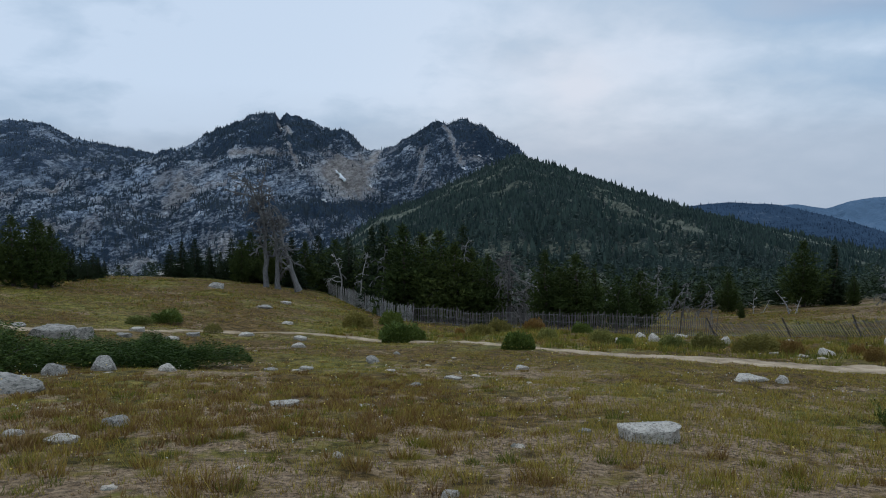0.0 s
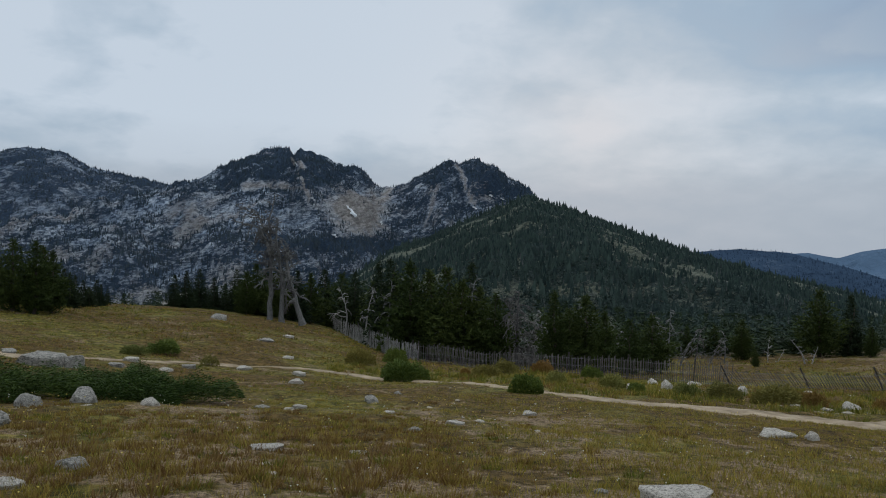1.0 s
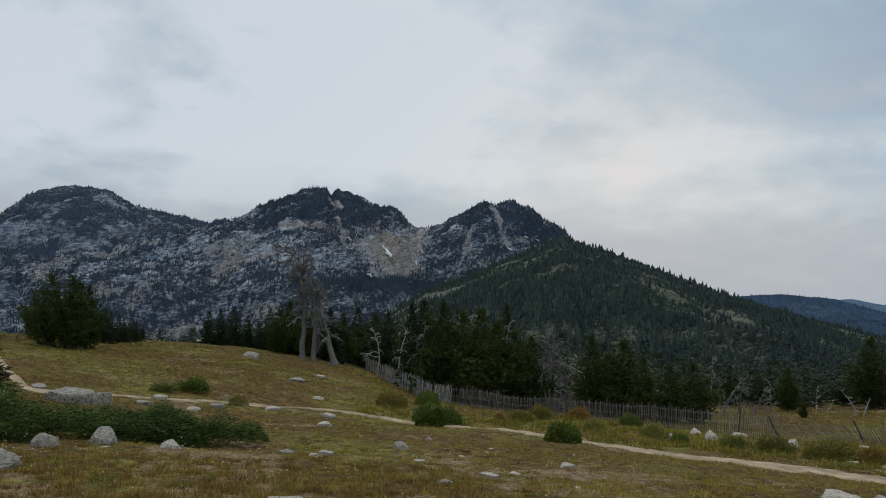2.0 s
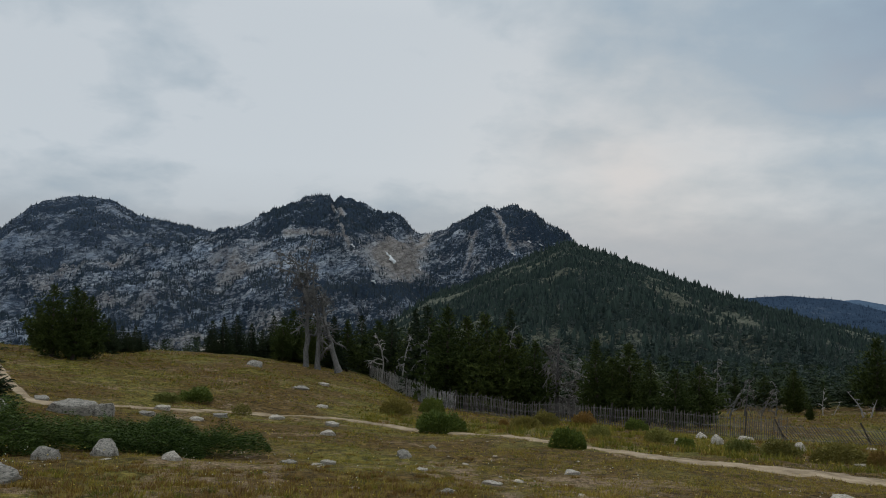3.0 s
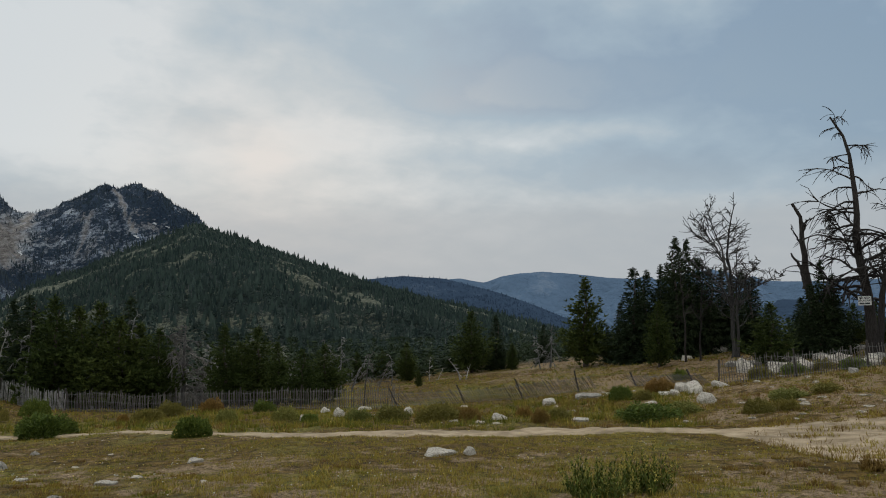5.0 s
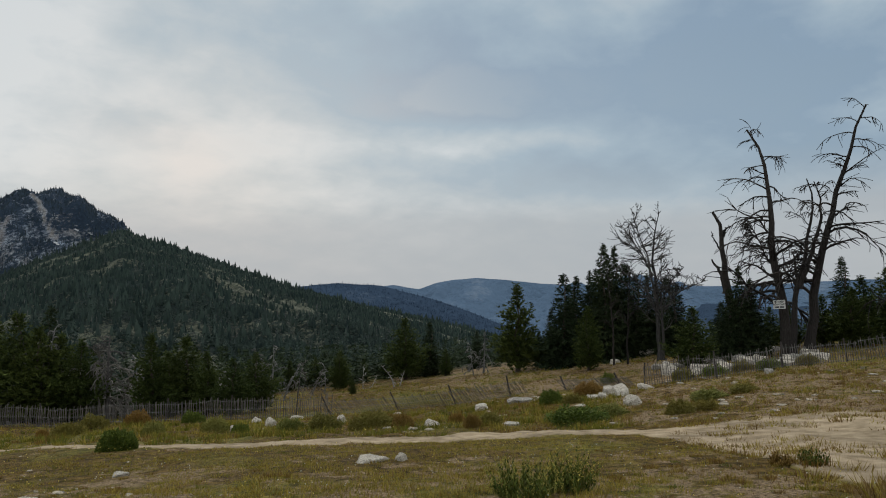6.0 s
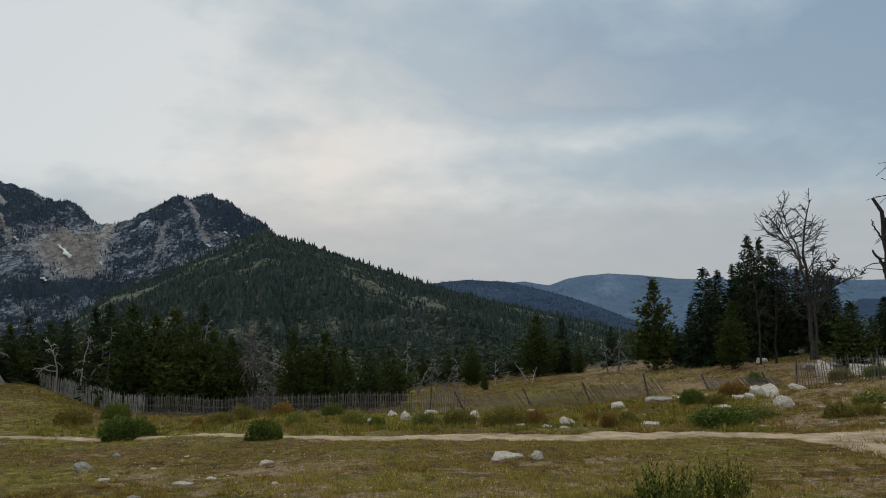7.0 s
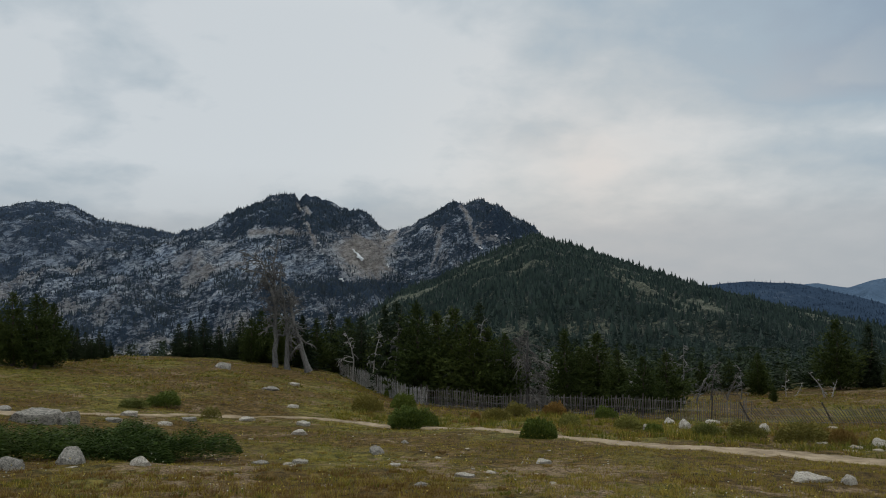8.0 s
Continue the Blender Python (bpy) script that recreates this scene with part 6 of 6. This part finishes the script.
def scatter(k, d0, d1, seed, power, keep, patch, want):
    r = np.random.default_rng(seed)
    b = np.radians(r.uniform(-36, 74, k))
    d = d0 + (d1 - d0) * r.random(k) ** power
    x, y = d * np.sin(b), d * np.cos(b)
    grow = fbm(x / patch, y / patch, seed, 4, 0.6)
    full = lush(x, y)
    grow = grow + {"full": full - 0.75, "thin": 0.1 - 0.8 * full, "any": 0 * full, "dirt": 0 * full, "belt": 0.15 - 2.0 * ((np.degrees(b) < -26) | (np.degrees(b) > 6)), "east": -2.0 * (np.degrees(b) < -5), "west": 0.15 - 2.0 * (np.degrees(b) > -2), "verge": 0.1 - 3.0 * (d < trail_edges(np.degrees(b))[0]) - 2.0 * (np.degrees(b) > 47) - 2.0 * (np.degrees(b) < -4), "slope": 0 * full - 2.0 * (np.degrees(b) < 36) - 2.0 * (d > 40)}[want]
    ok = (grow > keep) & (on_trail(x, y, 1.1) & (np.degrees(np.arctan2(x, y)) > 50) if want == "dirt" else ~on_trail(x, y, 0.92))
    return x[ok], y[ok], d[ok], r


def meadow(name, k, d0, d1, seed, tall, wide, count, hues, label, keep, patch, power=1.0, want="any", spread=0.07):
    x, y, d, r = scatter(k, d0, d1, seed, power, keep, patch, want)
    size = 0.6 + 0.8 * r.random(len(x))
    blades(name, x, y, tall * size * np.clip(1.55 - d / 15, 0.42, 1), wide * (0.6 + d * 0.07), spread * size + 0.02, hues, label, count, seed)


GREEN, GOLD, RUST, MIXED = (0.0, 0.15, 0.3, 0.4), (0.25, 0.4, 0.5, 0.6), (0.6, 0.72, 0.8, 0.9), (0.05, 0.25, 0.45, 0.7, 0.95)
# close by
meadow("grass", 36000, 3.5, 24.0, 101, 0.032, 0.005, 5, (0.1, 0.22, 0.35, 0.62, 0.72, 0.3), "short thin turf of mixed colour", 0.0, 0.2, 0.7, "any", 0.06)
meadow("grass", 42000, 5.0, 21.0, 105, 0.11, 0.0042, 8, (0.15, 0.28, 0.4, 0.5, 0.56, 0.64, 0.7), "tall golden meadow grass", -0.3, 0.5, 0.8, "full", 0.09)
meadow("tufts", 12000, 3.5, 24.0, 121, 0.06, 0.0044, 18, (0.60, 0.68, 0.74, 0.8), "rusty brown tufts of dead grass", 0.22, 0.06, 0.75, "thin", 0.045)
meadow("tufts", 11000, 3.5, 24.0, 125, 0.055, 0.0044, 18, (0.08, 0.2, 0.3, 0.4), "green tufts of bunch grass", 0.3, 0.07, 0.75, "any", 0.05)
meadow("tufts", 4500, 3.5, 20.0, 126, 0.065, 0.0034, 12, (0.4, 0.5, 0.9, 1.0), "thin straw-coloured tufts", 0.2, 0.08, 0.65, "thin", 0.05)
meadow("tufts", 12000, 9.0, 27.0, 127, 0.3, 0.006, 20, (0.3, 0.62, 0.72, 0.8), "small dry tufts on the bare dirt", 0.25, 0.6, 0.8, "dirt", 0.14)
meadow("tufts", 15000, 22.0, 42.0, 128, 0.34, 0.005, 15, (0.62, 0.68, 0.74, 0.78, 0.15, 0.3), "dark rusty tufts over the stony slope", 0.1, 1.1, 0.9, "slope", 0.14)
meadow("bunches", 2600, 3.5, 20.0, 151, 0.12, 0.0052, 84, (0.64, 0.70, 0.76), "dense reddish-brown bunches of dry grass", 0.42, 0.05, 0.75, "thin", 0.07)
meadow("bunches", 5200, 7.5, 14.5, 155, 0.10, 0.0055, 52, (0.64, 0.70, 0.75, 0.78), "belt of dark rusty brown bunch grass", 0.32, 0.1, 1.0, "belt", 0.08)
meadow("bunches", 2200, 3.5, 18.0, 153, 0.09, 0.005, 74, (0.04, 0.15, 0.25, 0.35), "dense yellow-green bunches of grass", 0.42, 0.05, 0.7, "thin", 0.07)
# the rank verge between the track and the fence
meadow("verge", 3600, 19.0, 37.0, 161, 0.5, 0.006, 26, (0.02, 0.12, 0.22, 0.3, 0.4), "rank green and yellow growth along the track's far edge", 0.05, 1.6, 1.0, "verge", 0.2)
meadow("verge", 1600, 19.0, 37.0, 163, 0.42, 0.006, 26, (0.5, 0.62, 0.7, 0.78), "rusty seed heads along the track's far edge", 0.12, 1.8, 1.0, "verge", 0.18)
# further down the slope
meadow("grass", 34000, 17.0, 58.0, 131, 0.14, 0.005, 7, GOLD, "short golden meadow grass further off", 0.0, 2.0, 0.8, "east")
meadow("grass", 30000, 17.0, 58.0, 135, 0.14, 0.005, 7, GREEN, "short green meadow grass further off", 0.0, 2.6, 0.8)
meadow("tufts", 15000, 17.0, 58.0, 141, 0.16, 0.005, 9, RUST, "rusty brown low growth further off", 0.0, 3.0, 0.8)

meadow("tufts", 26000, 20.0, 56.0, 143, 0.16, 0.006, 8, (0.02, 0.1, 0.66, 0.72, 0.78), "dark brown and olive low growth on the western slope", 0.0, 1.2, 0.8, "west", 0.12)
meadow("tufts", 5200, 37.0, 62.0, 145, 0.3, 0.007, 9, (0.02, 0.12, 0.25, 0.66, 0.78), "dark low growth beyond the fence", -0.1, 4.0, 1.0, "any", 0.3)


def flowers(k, d1, seed, mat, label, tall, keep):
    """Small flower heads on thin stalks."""
    x, y, d, r = scatter(k, 4.0, d1, seed, 0.8, keep, 1.3, "any")
    h = tall * (0.5 + 0.8 * r.random(len(x)))
    z = height(x, y) + h
    c = np.stack([x, y, z], -1)
    s = (0.007 + 0.0006 * d)[:, None]
    ring = [np.array((math.cos(a), math.sin(a), 0.35)) for a in (0.3, 2.4, 4.5)]
    heads = np.stack([c + s * ring[0], c + s * ring[1], c + s * ring[2], c - s * np.array((0, 0, 0.8))], 1)
    base = np.arange(len(x))[:, None, None] * 4 + np.array([(0, 1, 2), (0, 3, 1), (1, 3, 2), (2, 3, 0)])[None]
    tagged(part("flowers", mesh_from("flowers", heads.reshape(-1, 3), base.reshape(-1, 3)), mat), label, "flowers", kind="stuff")


flowers(1500, 24, 201, FLOWER, "tiny yellow wildflowers scattered in the grass", 0.2, 0.15)
flowers(900, 18, 211, PALE_FLOWER, "tiny whitish wildflowers scattered in the grass", 0.15, 0.2)
meadow("stalks", 3000, 3.5, 13.0, 221, 0.19, 0.0032, 2, (0.7, 0.74, 0.78), "dry dark flower stalks", 0.1, 1.5, 0.8, "thin", 0.02)
for models in MODELS.values():
    for root in models:
        for ob in (*root.children, root):
            bpy.data.objects.remove(ob)
